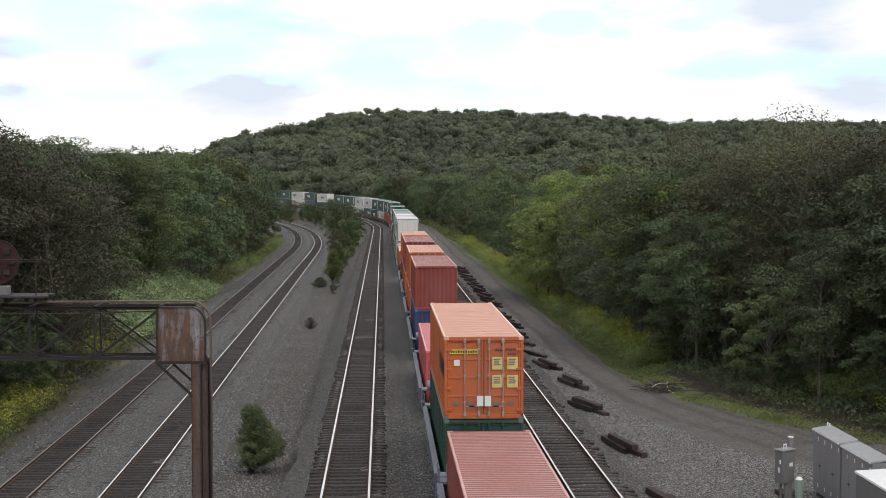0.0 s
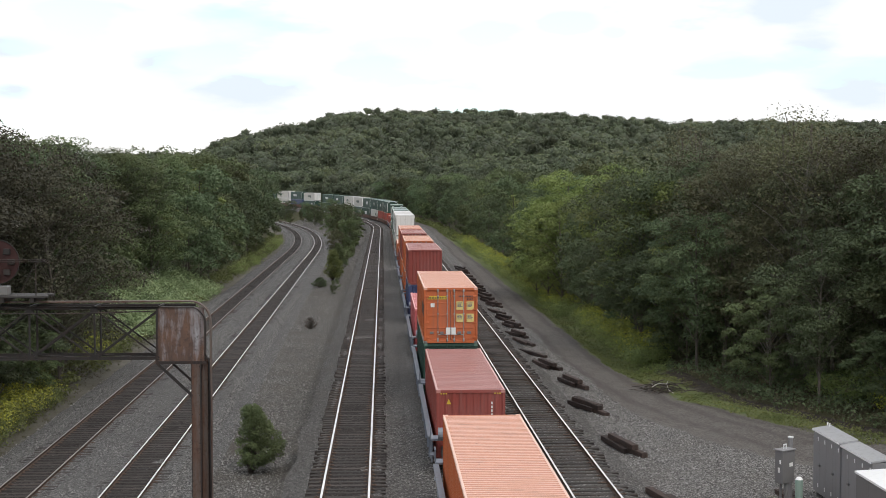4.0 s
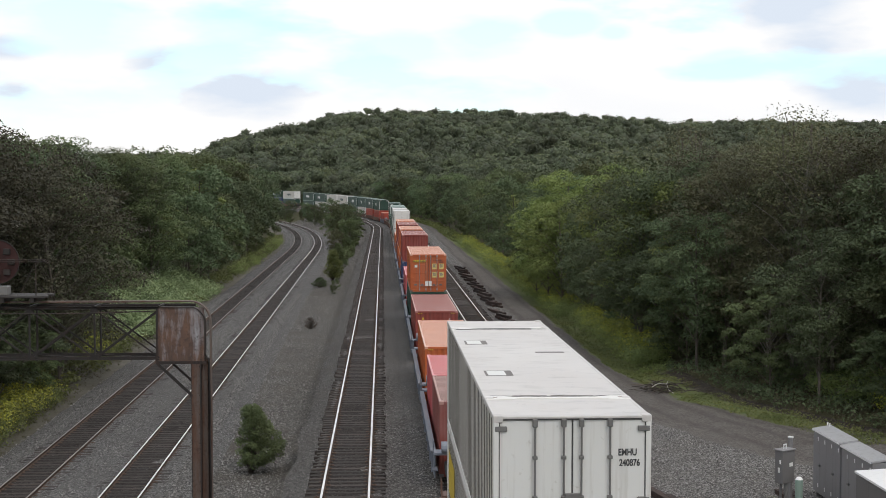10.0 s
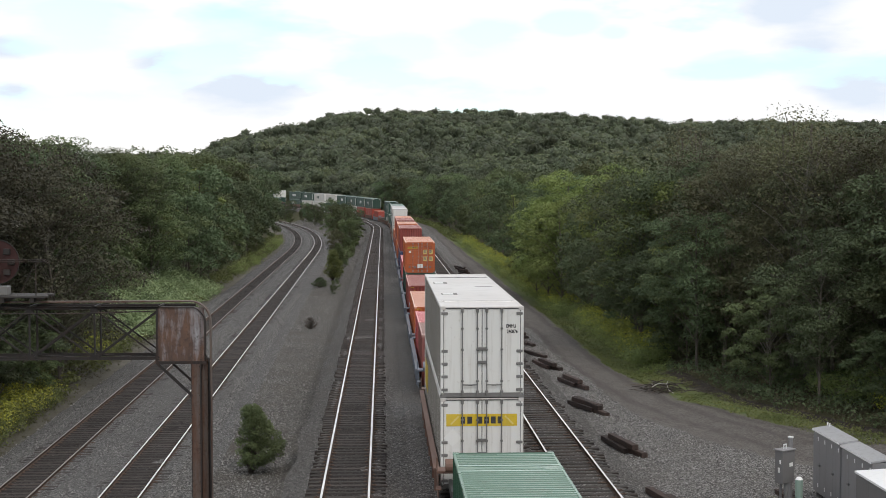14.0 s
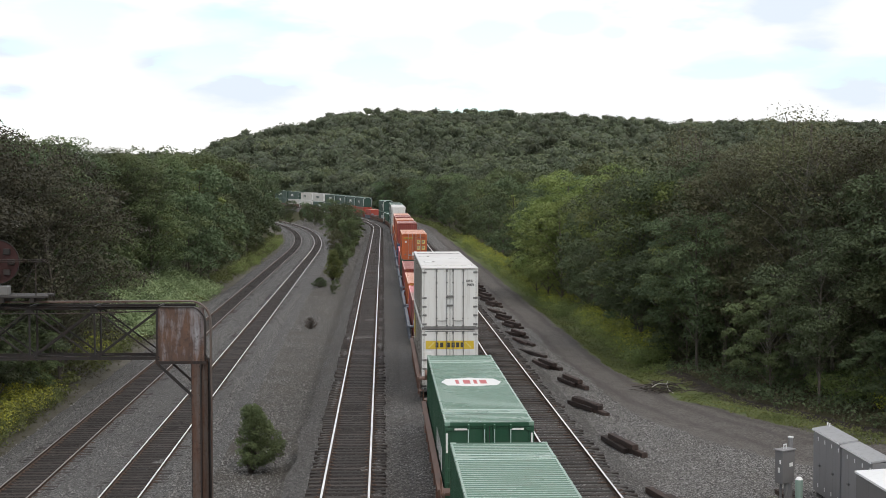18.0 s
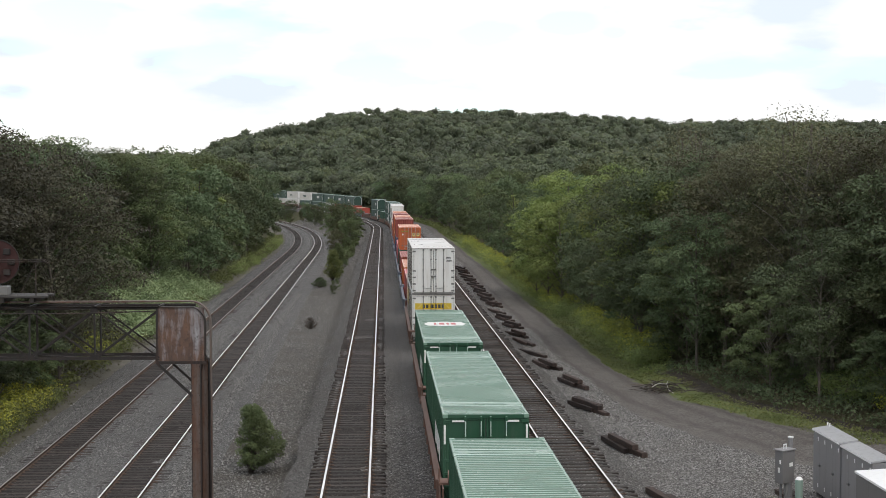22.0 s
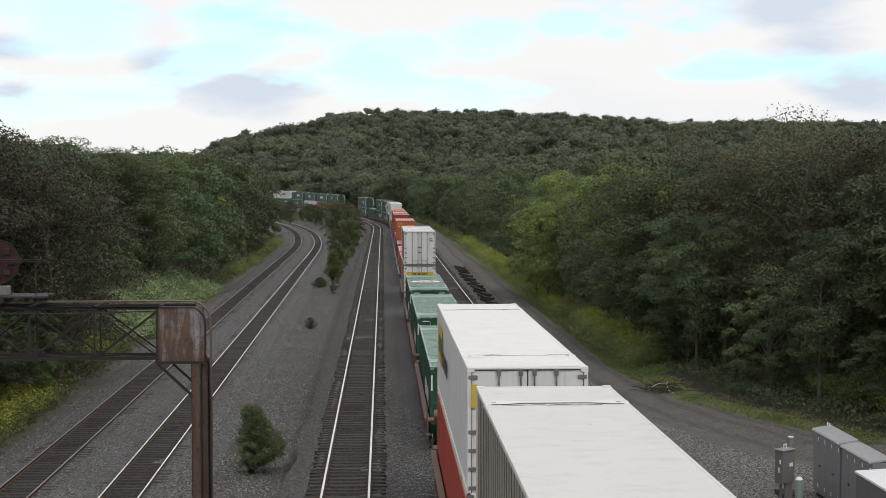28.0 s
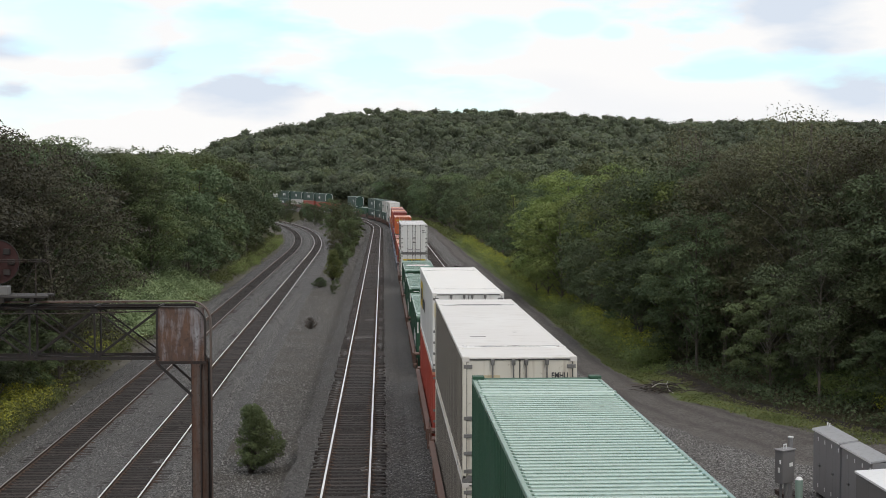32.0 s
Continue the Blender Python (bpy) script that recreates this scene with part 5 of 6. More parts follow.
def far_woods():
    """The wooded hill: uneven crowns made of leaf sprays, too many to count."""
    rng = np.random.default_rng(5)
    centres, radii, tones = [], [], []
    cells = {}
    for _ in range(26000):
        d = 340 + 960 * rng.random() ** 0.8
        az = radians(-12 + 36 * rng.random())
        x, y = d * math.sin(az), d * math.cos(az)
        s, u = main_su(x, y)
        if d > 1200 or (d < 640 and az > radians(9)) or -6 < u < 13 or (u <= -6 and d < 640) or (d < 430 and 13 <= u < 24):
            continue
        cell = 8.6 + 2.6 * (d > 640)
        key = (int(x // cell), int(y // cell), cell)
        if key in cells:
            continue
        cells[key] = 1
        r = cell * (0.44 + 0.5 * rng.random() ** 1.6)
        z = ground_z(x, y)
        h = 10.5 + 5.5 * rng.random() ** 2 + 3.0 * noise.noise(Vector((x * 0.02, y * 0.02, 5.0)))
        shade = min(1.0, max(0.0, 0.5 + 0.34 * rng.normal() + 0.9 * noise.noise(Vector((x * 0.012, y * 0.012, 2.0)))))
        lobes = [(0.0, 0.0, 0.0, 0.78)]
        for q in range(7):
            a = 2.4 * q + rng.random()
            w = 0.35 + 0.5 * rng.random()
            lobes.append((w * math.cos(a), w * math.sin(a), 0.34 - 0.75 * w + 0.2 * rng.normal(), 0.30 + 0.22 * rng.random()))
        for lx, ly, lz, lr in lobes:
            tones.append(min(1.0, max(0.0, shade + 0.08 * rng.normal())))
            centres.append((x + lx * r, y + ly * r, z + h - r + lz * r))
            radii.append(r * lr)
    centres, radii, tones = np.array(centres), np.array(radii), np.array(tones)
    # solid lumpy cores, inner shade put into their tone, then small sprays over them
    per, vs, fs, tv, o = 6, [], [], [], 0
    rings = ((0.0, 1.0), (0.62, 0.74), (0.98, 0.15), (0.7, -0.6))
    for i, (c, r) in enumerate(zip(centres, radii)):
        if i % 8 > 2:
            continue
        bump = 0.55 + 0.5 * rng.random((len(rings) - 1) * per + 1)
        pts = [(0, 0, bump[0])]
        for k in range(1, len(rings)):
            for q in range(per):
                a = 2 * math.pi * (q + 0.5 * (k % 2)) / per
                w = bump[1 + (k - 1) * per + q]
                pts.append((rings[k][0] * w * math.cos(a), rings[k][0] * w * math.sin(a), rings[k][1] * w))
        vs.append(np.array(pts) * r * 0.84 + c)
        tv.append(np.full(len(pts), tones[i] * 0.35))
        for q in range(per):
            fs.append((o, o + 1 + q, o + 1 + (q + 1) % per))
            for k in range(len(rings) - 2):
                u = o + 1 + k * per
                fs.append((u + q, u + per + q, u + per + (q + 1) % per, u + (q + 1) % per))
        o += len(pts)
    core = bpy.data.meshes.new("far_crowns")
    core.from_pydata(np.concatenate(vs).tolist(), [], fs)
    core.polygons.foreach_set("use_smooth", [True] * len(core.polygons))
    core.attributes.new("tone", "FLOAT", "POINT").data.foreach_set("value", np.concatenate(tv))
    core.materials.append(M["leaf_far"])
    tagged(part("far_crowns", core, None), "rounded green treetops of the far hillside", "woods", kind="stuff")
    close = np.hypot(centres[:, 0], centres[:, 1]) < 600
    for pick, count, size in ((close, 230000, 0.46), (~close, 480000, 0.8)):
        me = leaf_mesh("far_woods", centres[pick], radii[pick], count, size, rng, M["leaf_far"], up=0.8, flat=0.85, face=0.9, inner=0.7, tones=tones[pick], stray=0.5)
        tagged(part("far_woods", me, None), "dense green wood on the far hillside", "woods", kind="stuff")


far_woods()


def wood_interior():
    """What stands behind the first trees on both sides, seen only through gaps and over the tops."""
    rng = np.random.default_rng(6)
    centres, radii = [], []
    for side in (-1, 1):
        for _ in range(420):
            y = 45 + 400 * rng.random()
            if side > 0:
                p = main_line(y, 25 + 40 * rng.random() ** 1.5).translation
            else:
                p = low_line(y, -24 - 45 * rng.random() ** 1.5).translation
            z = ground_z(p.x, p.y)
            for q in range(4):
                r = 2.0 + 1.6 * rng.random()
                centres.append((p.x + rng.normal() * 1.8, p.y + rng.normal() * 1.8, z + 3.0 + 2.4 * q + rng.random()))
                radii.append(r)
    for _ in range(150):
        x, y = 27 + 26 * rng.random(), 44 + 34 * rng.random()
        if x < 24 + (74 - y) * 0.42:
            continue
        z = ground_z(x, y)
        for q in range(4):
            centres.append((x + rng.normal(), y + rng.normal(), z + 0.8 + 2.4 * q + rng.random()))
            radii.append(1.8 + 1.2 * rng.random())
    me = leaf_mesh("wood_interior", centres, radii, 130000, 0.34, rng, M["leaf_dark"], up=0.8, flat=0.6)
    tagged(part("wood_interior", me, None), "shaded depth of the wood behind the edge trees", "woods", kind="stuff")


wood_interior()


def undergrowth():
    """Bushes and saplings that close the foot of the wood's edge."""
    rng = np.random.default_rng(16)
    spots = {"leaf_dark": ([], []), "leaf_green": ([], []), "leaf_olive": ([], [])}
    for side in (-1, 1):
        for _ in range(760):
            y = (46 if side > 0 else 54) + 110 * rng.random() ** 1.3
            q = rng.random()
            if side > 0:
                edge = 11.7 if y > 74 else 11.7 + (74 - y) * 0.30
                p = main_line(y, edge + (1.2 if y > 75 else 2.2) + 6.0 * q).translation
            else:
                p = low_line(y, -10.2 - 6.0 * q).translation
            z = ground_z(p.x, p.y)
            top = (0.9 + 4.2 * q) * (0.6 + 0.6 * rng.random()) * (0.5 if side > 0 and y < 70 else 1.0)
            cs, rs = spots[("leaf_dark", "leaf_dark", "leaf_green", "leaf_olive")[int(rng.random() * 4)]]
            for k in range(1 + int(top)):
                cs.append((p.x + rng.normal() * 0.4, p.y + rng.normal() * 0.4, z + 0.4 + min(top, 0.9 * k + 0.3 * rng.random())))
                rs.append(0.55 + 0.5 * rng.random())
    for _ in range(620):
        y = 48 + 25 * rng.random()
        x = along(ROAD_R, y) + 3.0 + 4.5 * rng.random()
        z = ground_z(x, y)
        cs, rs = spots["leaf_dark" if rng.random() < 0.8 else "leaf_olive"]
        cs.append((x, y, z + 0.15 + 0.35 * rng.random()))
        rs.append(0.25 + 0.3 * rng.random())
    for mat, (cs, rs) in spots.items():
        me = leaf_mesh("undergrowth", cs, rs, 95000 if mat == "leaf_dark" else 36000, 0.078, rng, M[mat], up=0.8, flat=0.6)
        tagged(part("undergrowth", me, None), "tangled green undergrowth at the foot of the wood", "undergrowth", kind="stuff")


undergrowth()
PROTO = {}


def protos():
    PROTO["a"] = tree("broad green broadleaf tree at the wood's edge", 13.0, 4.3, "leaf_green", 19000, 0.085, 11, tufts=30)
    PROTO["b"] = tree("dark green broadleaf tree at the wood's edge", 12.0, 3.9, "leaf_dark", 19000, 0.08, 12, tufts=30)
    PROTO["c"] = tree("olive-brown thinning tree at the wood's edge", 13.0, 3.6, "leaf_olive", 19000, 0.075, 13, "bark", 0.12, tufts=40)
    PROTO["k"] = tree("dark brownish broadleaf tree at the wood's edge", 13.0, 3.7, "leaf_brown", 19000, 0.075, 26, "bark", 0.10, tufts=38)
    PROTO["d"] = tree("bright yellow-green young tree at the wood's edge", 10.5, 3.2, "leaf_bright", 15000, 0.085, 14)
    PROTO["e"] = tree("low leafy green tree under taller ones", 6.5, 3.3, "leaf_dark", 11000, 0.08, 15, bare=0.10, tufts=18)
    PROTO["f"] = tree("sparse brownish tree with bare limbs showing", 14.0, 3.6, "leaf_olive", 6000, 0.07, 16, "bark", 0.3, tufts=34)
    PROTO["g"] = tree("leafy green undergrowth tree at the wood's edge", 7.0, 3.0, "leaf_green", 11000, 0.08, 21, bare=0.06, tufts=18)
    PROTO["h"] = tree("half-dead tree with bare branches and a tufted top", 13.6, 2.9, "leaf_olive", 4500, 0.055, 22, "bark_pale", 0.16, tufts=40)
    PROTO["o"] = tree("tall dark tree with a bare lower trunk and hanging boughs", 12.5, 3.9, "leaf_dark", 19000, 0.08, 25, "bark", 0.16, tufts=30)
    PROTO["s"] = tree("slender young tree with upright leafy shoots", 13.0, 0.9, "leaf_olive", 2200, 0.07, 23, tufts=22)
    PROTO["D"] = tree("distant bright yellow-green tree beside the line", 11.0, 3.6, "leaf_bright", 5200, 0.15, 24, tufts=19, sides=3)
    PROTO["A"] = tree("distant green broadleaf tree beside the line", 13.0, 4.2, "leaf_green", 5600, 0.165, 17, tufts=19, sides=3)
    PROTO["B"] = tree("distant dark green broadleaf tree beside the line", 12.0, 4.0, "leaf_dark", 5600, 0.16, 18, tufts=19, sides=3)
    PROTO["C"] = tree("distant olive tree beside the line", 12.0, 3.8, "leaf_olive", 5600, 0.15, 19, tufts=24, sides=3)
    PROTO["E"] = tree("distant low leafy green tree beside the line", 6.5, 3.4, "leaf_green", 4200, 0.14, 20, bare=0.03, tufts=15, sides=3)


protos()


def plant(kind, x, y, h=1.0, turn=0.0):
    ob = copy_thing(PROTO[kind], pose(x, y, ground_z(x, y) - 0.1, 0, 0, turn))
    ob.scale = (h, h, h)
    return ob


def woods():
    rng = random.Random(8)
    # right-hand edge
    y = 44.0
    while y < 440:
        near = y < 106
        rows = ((0, "egeb"), (1, "abcb"), (2, "abca")) if near else (((0, "EEB"), (1, "ABAC"), (2, "ABA")) if y < 150 else ((0, "EEB"), (1, "ABAC")))
        for row, kinds in rows:
            edge = 11.4 if y > 74 else 11.4 + (74 - y) * 0.30
            off = edge + (2.6, 6.4, 11.0)[row] + rng.uniform(-1.2, 1.2)
            p = main_line(y + rng.uniform(-1.5, 1.5), off).translation
            if row == 1 and abs(y - 120) < 9:
                continue
            if near and row > 0 and 58 < y < 78:
                kinds = "cacb"
            if row == 1 and 80 < y < 300:
                kinds = "adbdd" if near else "ADCDD"
            if row == 0 and y < 72:
                kinds = "oego"
                if 66 < y < 70:
                    continue
            plant(rng.choice(kinds), p.x, p.y, rng.uniform(0.72, 1.16) * ((0.7 if y < 72 else 1.0 if y < 84 else 0.75) if row == 0 and near else 0.95), rng.uniform(0, 360))
        y += (2.9 if y < 84 else 3.7) if near else (5.0 if y < 150 else 9.0)
    # bright young trees, then half-dead and slender ones that stand out of the right-hand wood
    for x, y, h in ((18.2, 79.5, 1.08), (17.6, 85.0, 1.0), (17.8, 92.0, 1.1), (15.0, 118, 1.0), (16.8, 118, 1.15), (14.4, 122, 0.8), (19.0, 124, 1.1), (15.4, 112, 0.95), (20.5, 117, 1.2)):
        plant("d", x, y, h, x * 40)
    for k, x, y, h in (("h", 22.3, 68.0, 1.08), ("h", 21.2, 67.0, 1.0), ("s", 23.6, 69.0, 1.14), ("s", 22.9, 69.0, 1.2), ("s", 22.2, 69.5, 1.22), ("s", 21.5, 69.0, 1.15), ("h", 20.4, 68.6, 0.6), ("f", 23.0, 66.0, 1.0), ("s", 21.4, 92, 1.22), ("s", 22.8, 93, 1.2), ("s", 22.1, 91, 1.24), ("c", 19.0, 72.0, 1.0)):
        plant(k, x, y, h, x * 40)
    # island between the lines, and the tall group of the left-hand wood
    for k, x, y, h in (("A", -8.2, 254, 0.74), ("B", -7.0, 262, 0.72), ("A", -10.0, 270, 0.55), ("A", -6.2, 247, 0.5), ("C", -8.6, 236, 0.42)):
        plant(k, x, y, h, x * 40)
    for k, x, h in (("a", -24.6, 1.2), ("b", -27.0, 1.26), ("a", -29.2, 1.24), ("b", -31.4, 1.36), ("a", -34.0, 1.30)):
        plant(k, x, 140 + rng.uniform(-1.5, 1.5), h, x * 40)
    for i in range(9):
        plant("s", -38.5 + i * 1.4 + rng.uniform(-0.5, 0.5) + (2.0 if i > 3 else 0), 147 + rng.uniform(-1, 2), 1.18 + rng.uniform(-0.04, 0.05), i * 70)
    for k, x, y, h in (("k", -21.0, 84.0, 1.22), ("b", -22.5, 88.0, 1.3), ("k", -19.5, 80.0, 1.15)):
        plant(k, x, y, h, x * 40)
    # left-hand edge
    y = 56.0
    while y < 440:
        near = y < 106
        rows = ((0, "ekeg"), (1, "abcb"), (2, "akba")) if near else (((0, "EEB"), (1, "ABAC"), (2, "ABA")) if y < 150 else ((0, "EEB"), (1, "ABAC")))
        for row, kinds in rows:
            p = low_line(y + rng.uniform(-2, 2), -11.0 - (6.0 if 86 < y < 150 else 0) - 3.2 * smooth(225, 285, y) - (0, 4.0, 8.6)[row] + rng.uniform(-1.2, 1.2)).translation
            if row == 1 and near:
                kinds = "kkb"
            if row == 1 and 105 < y < 210:
                kinds = "DADCA"
            plant(rng.choice(kinds), p.x, p.y, rng.uniform(0.84, 1.2) * (0.85 if row == 0 and near else 1.14), rng.uniform(0, 360))
        y += 4.0 if near else (5.0 if y < 150 else 9.0)
    # scrub on the island between the upper and lower tracks
    for i in range(26):
        y = 150 + i * 11.0 + rng.uniform(-3, 3)
        a, b = low_line(y, 4.5).translation, main_line(y, -8.2).translation
        f = rng.uniform(0.35, 0.95) if y > 280 else rng.uniform(0.6, 0.95)
        plant(rng.choice("EEB" if y > 300 else "E"), a.x + (b.x - a.x) * f, y, rng.uniform(0.42, 0.7) * (0.4 if y < 250 else 1.0), rng.uniform(0, 360))

    for i in range(44):
        s = 392 + i * 4.2 + rng.uniform(-2, 2)
        p = main_line(s, -8.2 - 9.0 * rng.random()).translation
        plant(rng.choice("EEB"), p.x, p.y, rng.uniform(0.32, 0.6), rng.uniform(0, 360))


woods()
for ob in list(PROTO.values()):
    for o in list(ob.children_recursive) + [ob]:
        bpy.data.objects.remove(o)

# ---- low growth ----


def weeds(name, spots, count, size, mat, label, seed, height=0.6):
    rng = np.random.default_rng(seed)
    c = [(x, y, ground_z(x, y) + h * 0.5) for x, y, h in spots]
    r = [max(0.18, h * 0.55) for _, _, h in spots]
    me = leaf_mesh(name, c, r, count, size, rng, M[mat], up=0.6, flat=0.95)
    return tagged(part(name, me, None), label, "weeds", kind="stuff")


def growth():
    rng = random.Random(21)
    spots = []
    for _ in range(900):
        y = 73 + 183 * rng.random() ** 1.6
        x, yy = edges(y, ROAD_R, 1.0)
        spots.append((x + (1.9 if y < 105 else 1.2) + rng.random() * 2.2, yy, rng.uniform(0.5, 1.3) * (0.35 if y < 75 else 1.0)))
    spots = [p for p in spots if math.hypot(p[0] - 13.5, p[1] - 63.8) > 3.2]
    weeds("roadside_weeds", spots, 60000, 0.062, "leaf_weed", "tall green weeds beside the access road", 31)
    gold = [p for p in spots if p[1] > 77 and noise.noise(Vector((p[0] * 0.3, p[1] * 0.09, 2.0))) > -0.6]
    weeds("goldenrod", [(x + 0.5, y, h * 1.2) for x, y, h in gold], 32000, 0.06, "leaf_gold", "yellow-flowering goldenrod along the road", 32)
    low = []
    for _ in range(3200):
        y = 50 + 62 * rng.random() ** 1.2
        x, yy = edges(y, ROAD_R, 1.0)
        if math.hypot(x + 1.3 - 13.8, yy - 64.0) > 1.6:
            low.append((x + 0.1 + rng.random() * 2.6, yy, 0.07))
    weeds("grass_verge", low, 36000, 0.045, "leaf_weed", "short rough grass on the verge", 33)
    tall = [(21.0 + rng.random() * 5, 59.5 + rng.random() * 5, rng.uniform(0.5, 1.1)) for _ in range(160)]
    weeds("nettle_patch", tall, 22000, 0.055, "leaf_weed", "tall green weeds at the foot of the trees", 34)
    right_gold = [(22.4 + rng.random() * 3.4, 54.5 + rng.random() * 4.0, rng.uniform(0.6, 1.2)) for _ in range(90)]
    weeds("goldenrod_clump", right_gold, 12000, 0.05, "leaf_gold", "yellow-green goldenrod clump at the wood's edge", 42)
    far_edge = []
    for _ in range(500):
        s = 250 + 230 * rng.random()
        p = main_line(s, 9.4 + rng.random() * 3.0).translation
        far_edge.append((p.x, p.y, rng.uniform(0.6, 1.4)))
    weeds("distant_verge_weeds", far_edge, 9000, 0.2, "leaf_weed", "yellow-green weeds along the distant road", 35)
    # left side
    pale = []
    for _ in range(520):
        y = 103 + 52 * rng.random() ** 0.8
        q = rng.random()
        p = low_line(y, -7.4 - q * 6.0).translation
        pale.append((p.x, p.y, (0.9 + 1.5 * q) * rng.uniform(0.85, 1.15)))
    weeds("knotweed_thicket", pale, 46000, 0.115, "leaf_pale", "pale flowering knotweed thicket beside the lower track", 36)
    yel = []
    for _ in range(420):
        y = 62 + 15 * rng.random() ** 1.2
        p = low_line(y, -8.2 - rng.random() * 3.6).translation
        yel.append((p.x, p.y, rng.uniform(0.6, 1.5)))
    dry = []
    for _ in range(1500):
        y = 52 + 70 * rng.random()
        p = low_line(y, -7.2 - 3.4 * rng.random() ** 0.6).translation
        dry.append((p.x, p.y, rng.uniform(0.05, 0.3)))
    weeds("dry_grass", dry, 26000, 0.045, "leaf_olive", "thin dry grass on the dusty shoulder", 43)
    yel += [(-20.8 + rng.uniform(-1.4, 1.2), 97 + rng.uniform(-5, 5), rng.uniform(0.7, 1.4)) for _ in range(60)]
    weeds("goldenrod_thicket", yel, 20000, 0.055, "leaf_gold", "yellow-green goldenrod beside the lower track", 37)
    under = [(x + 0.4, y, h * 0.9) for x, y, h in yel]
    weeds("thicket_weeds", under, 22000, 0.06, "leaf_weed", "green weeds among the goldenrod", 44)
    mixed = []
    for _ in range(900):
        y = 76 + 240 * rng.random()
        p = low_line(y, -8.0 - rng.random() * 3.0).translation
        mixed.append((p.x, p.y, rng.uniform(0.4, 1.2)))
    weeds("left_verge_weeds", mixed, 26000, 0.11, "leaf_weed", "mixed weeds at the foot of the wood", 38)
    gold2 = []
    for _ in range(160):
        y = 180 + 110 * rng.random()
        p = low_line(y, -7.6 - rng.random() * 2.0).translation
        gold2.append((p.x, p.y, rng.uniform(0.6, 1.4)))
    weeds("left_tall_weeds", gold2, 9000, 0.10, "leaf_weed", "tall yellow-green weeds at the foot of the wood", 39)
    isle = []
    for _ in range(420):
        y = 215 + 180 * rng.random()
        a, b = low_line(y, 4.2).translation, main_line(y, -7.2).translation
        f = rng.uniform(0.3, 0.7) if y < 260 else rng.uniform(0.2, 0.8)
        isle.append((a.x + (b.x - a.x) * f, y, rng.uniform(0.3, 1.2)))
    weeds("island_scrub", isle, 26000, 0.13, "leaf_green", "scrub on the bank between the tracks", 40)

    litter = []
    for _ in range(900):
        y = 48 + 28 * rng.random()
        x, yy = edges(y, ROAD_R, 1.0)
        litter.append((x + 2.2 + rng.random() * 6.0, yy, 0.05))
    weeds("leaf_litter", litter, 16000, 0.032, "litter", "dead leaves and twigs under the wood's edge", 41)


growth()


def shrub(label, x, y, z, height, width, mat, leaves, leaf, seed, lean=0.0):
    """A shrub widest at half height, on a few bare stems."""
    rng = np.random.default_rng(seed)
    t = thing("shrub", label, "shrub", pose(x, y, z))
    g, centres, radii = Geo(), [], []
    for i in range(120):
        f = 0.14 + 0.84 * (i + rng.random()) / 120
        w = width / 2 * (min(1.0, (f + 0.04) / 0.34) if f < 0.42 else 1.0 - 0.80 * (f - 0.42) / 0.58)
        az, q = i * 2.4, (0.1 + 0.9 * rng.random()) ** 0.6
        tip = (math.cos(az) * w * q + lean * math.sin(math.pi * f), math.sin(az) * w * q, height * f)
        g.tube([(0, 0, -0.1), (tip[0] * 0.35, tip[1] * 0.35, height * f * 0.55), tip], 0.013, 4, r1=0.004)
        centres.append(tip)
        radii.append(height * (0.06 + 0.04 * rng.random()))
    part("stem", g, M["bark"], t)
    part("crown", leaf_mesh("shrub_crown", centres, radii, leaves, leaf, rng, M[mat]), None, t)
    return t


for words, x, y, height, width, mat, leaves, leaf, seed, lean in (
        ("dark green shrub growing out of the stone bank", -5.7, 56.1, 2.9, 2.15, "leaf_green", 24000, 0.036, 51, 0.42),
        ("small dry shrub on the stone bank", -6.2, 113.2, 1.0, 1.9, "litter", 700, 0.045, 52, 0.0),
        ("low dark thin-leaved shrub on the stone bank", -7.6, 160.0, 1.2, 2.4, "leaf_dark", 1600, 0.07, 53, 0.0),
        ("narrow olive-green shrub on the stone bank", -6.5, 170.0, 4.0, 2.4, "leaf_weed", 9000, 0.075, 54, 0.3),
        ("green shrub on the stone bank", -6.6, 197.0, 3.6, 2.6, "leaf_green", 7000, 0.09, 56, 0.0)):
    shrub(words, x, y, ground_z(x, y) + 0.08, height, width, mat, leaves, leaf, seed, lean)

# ---- loose stones ----


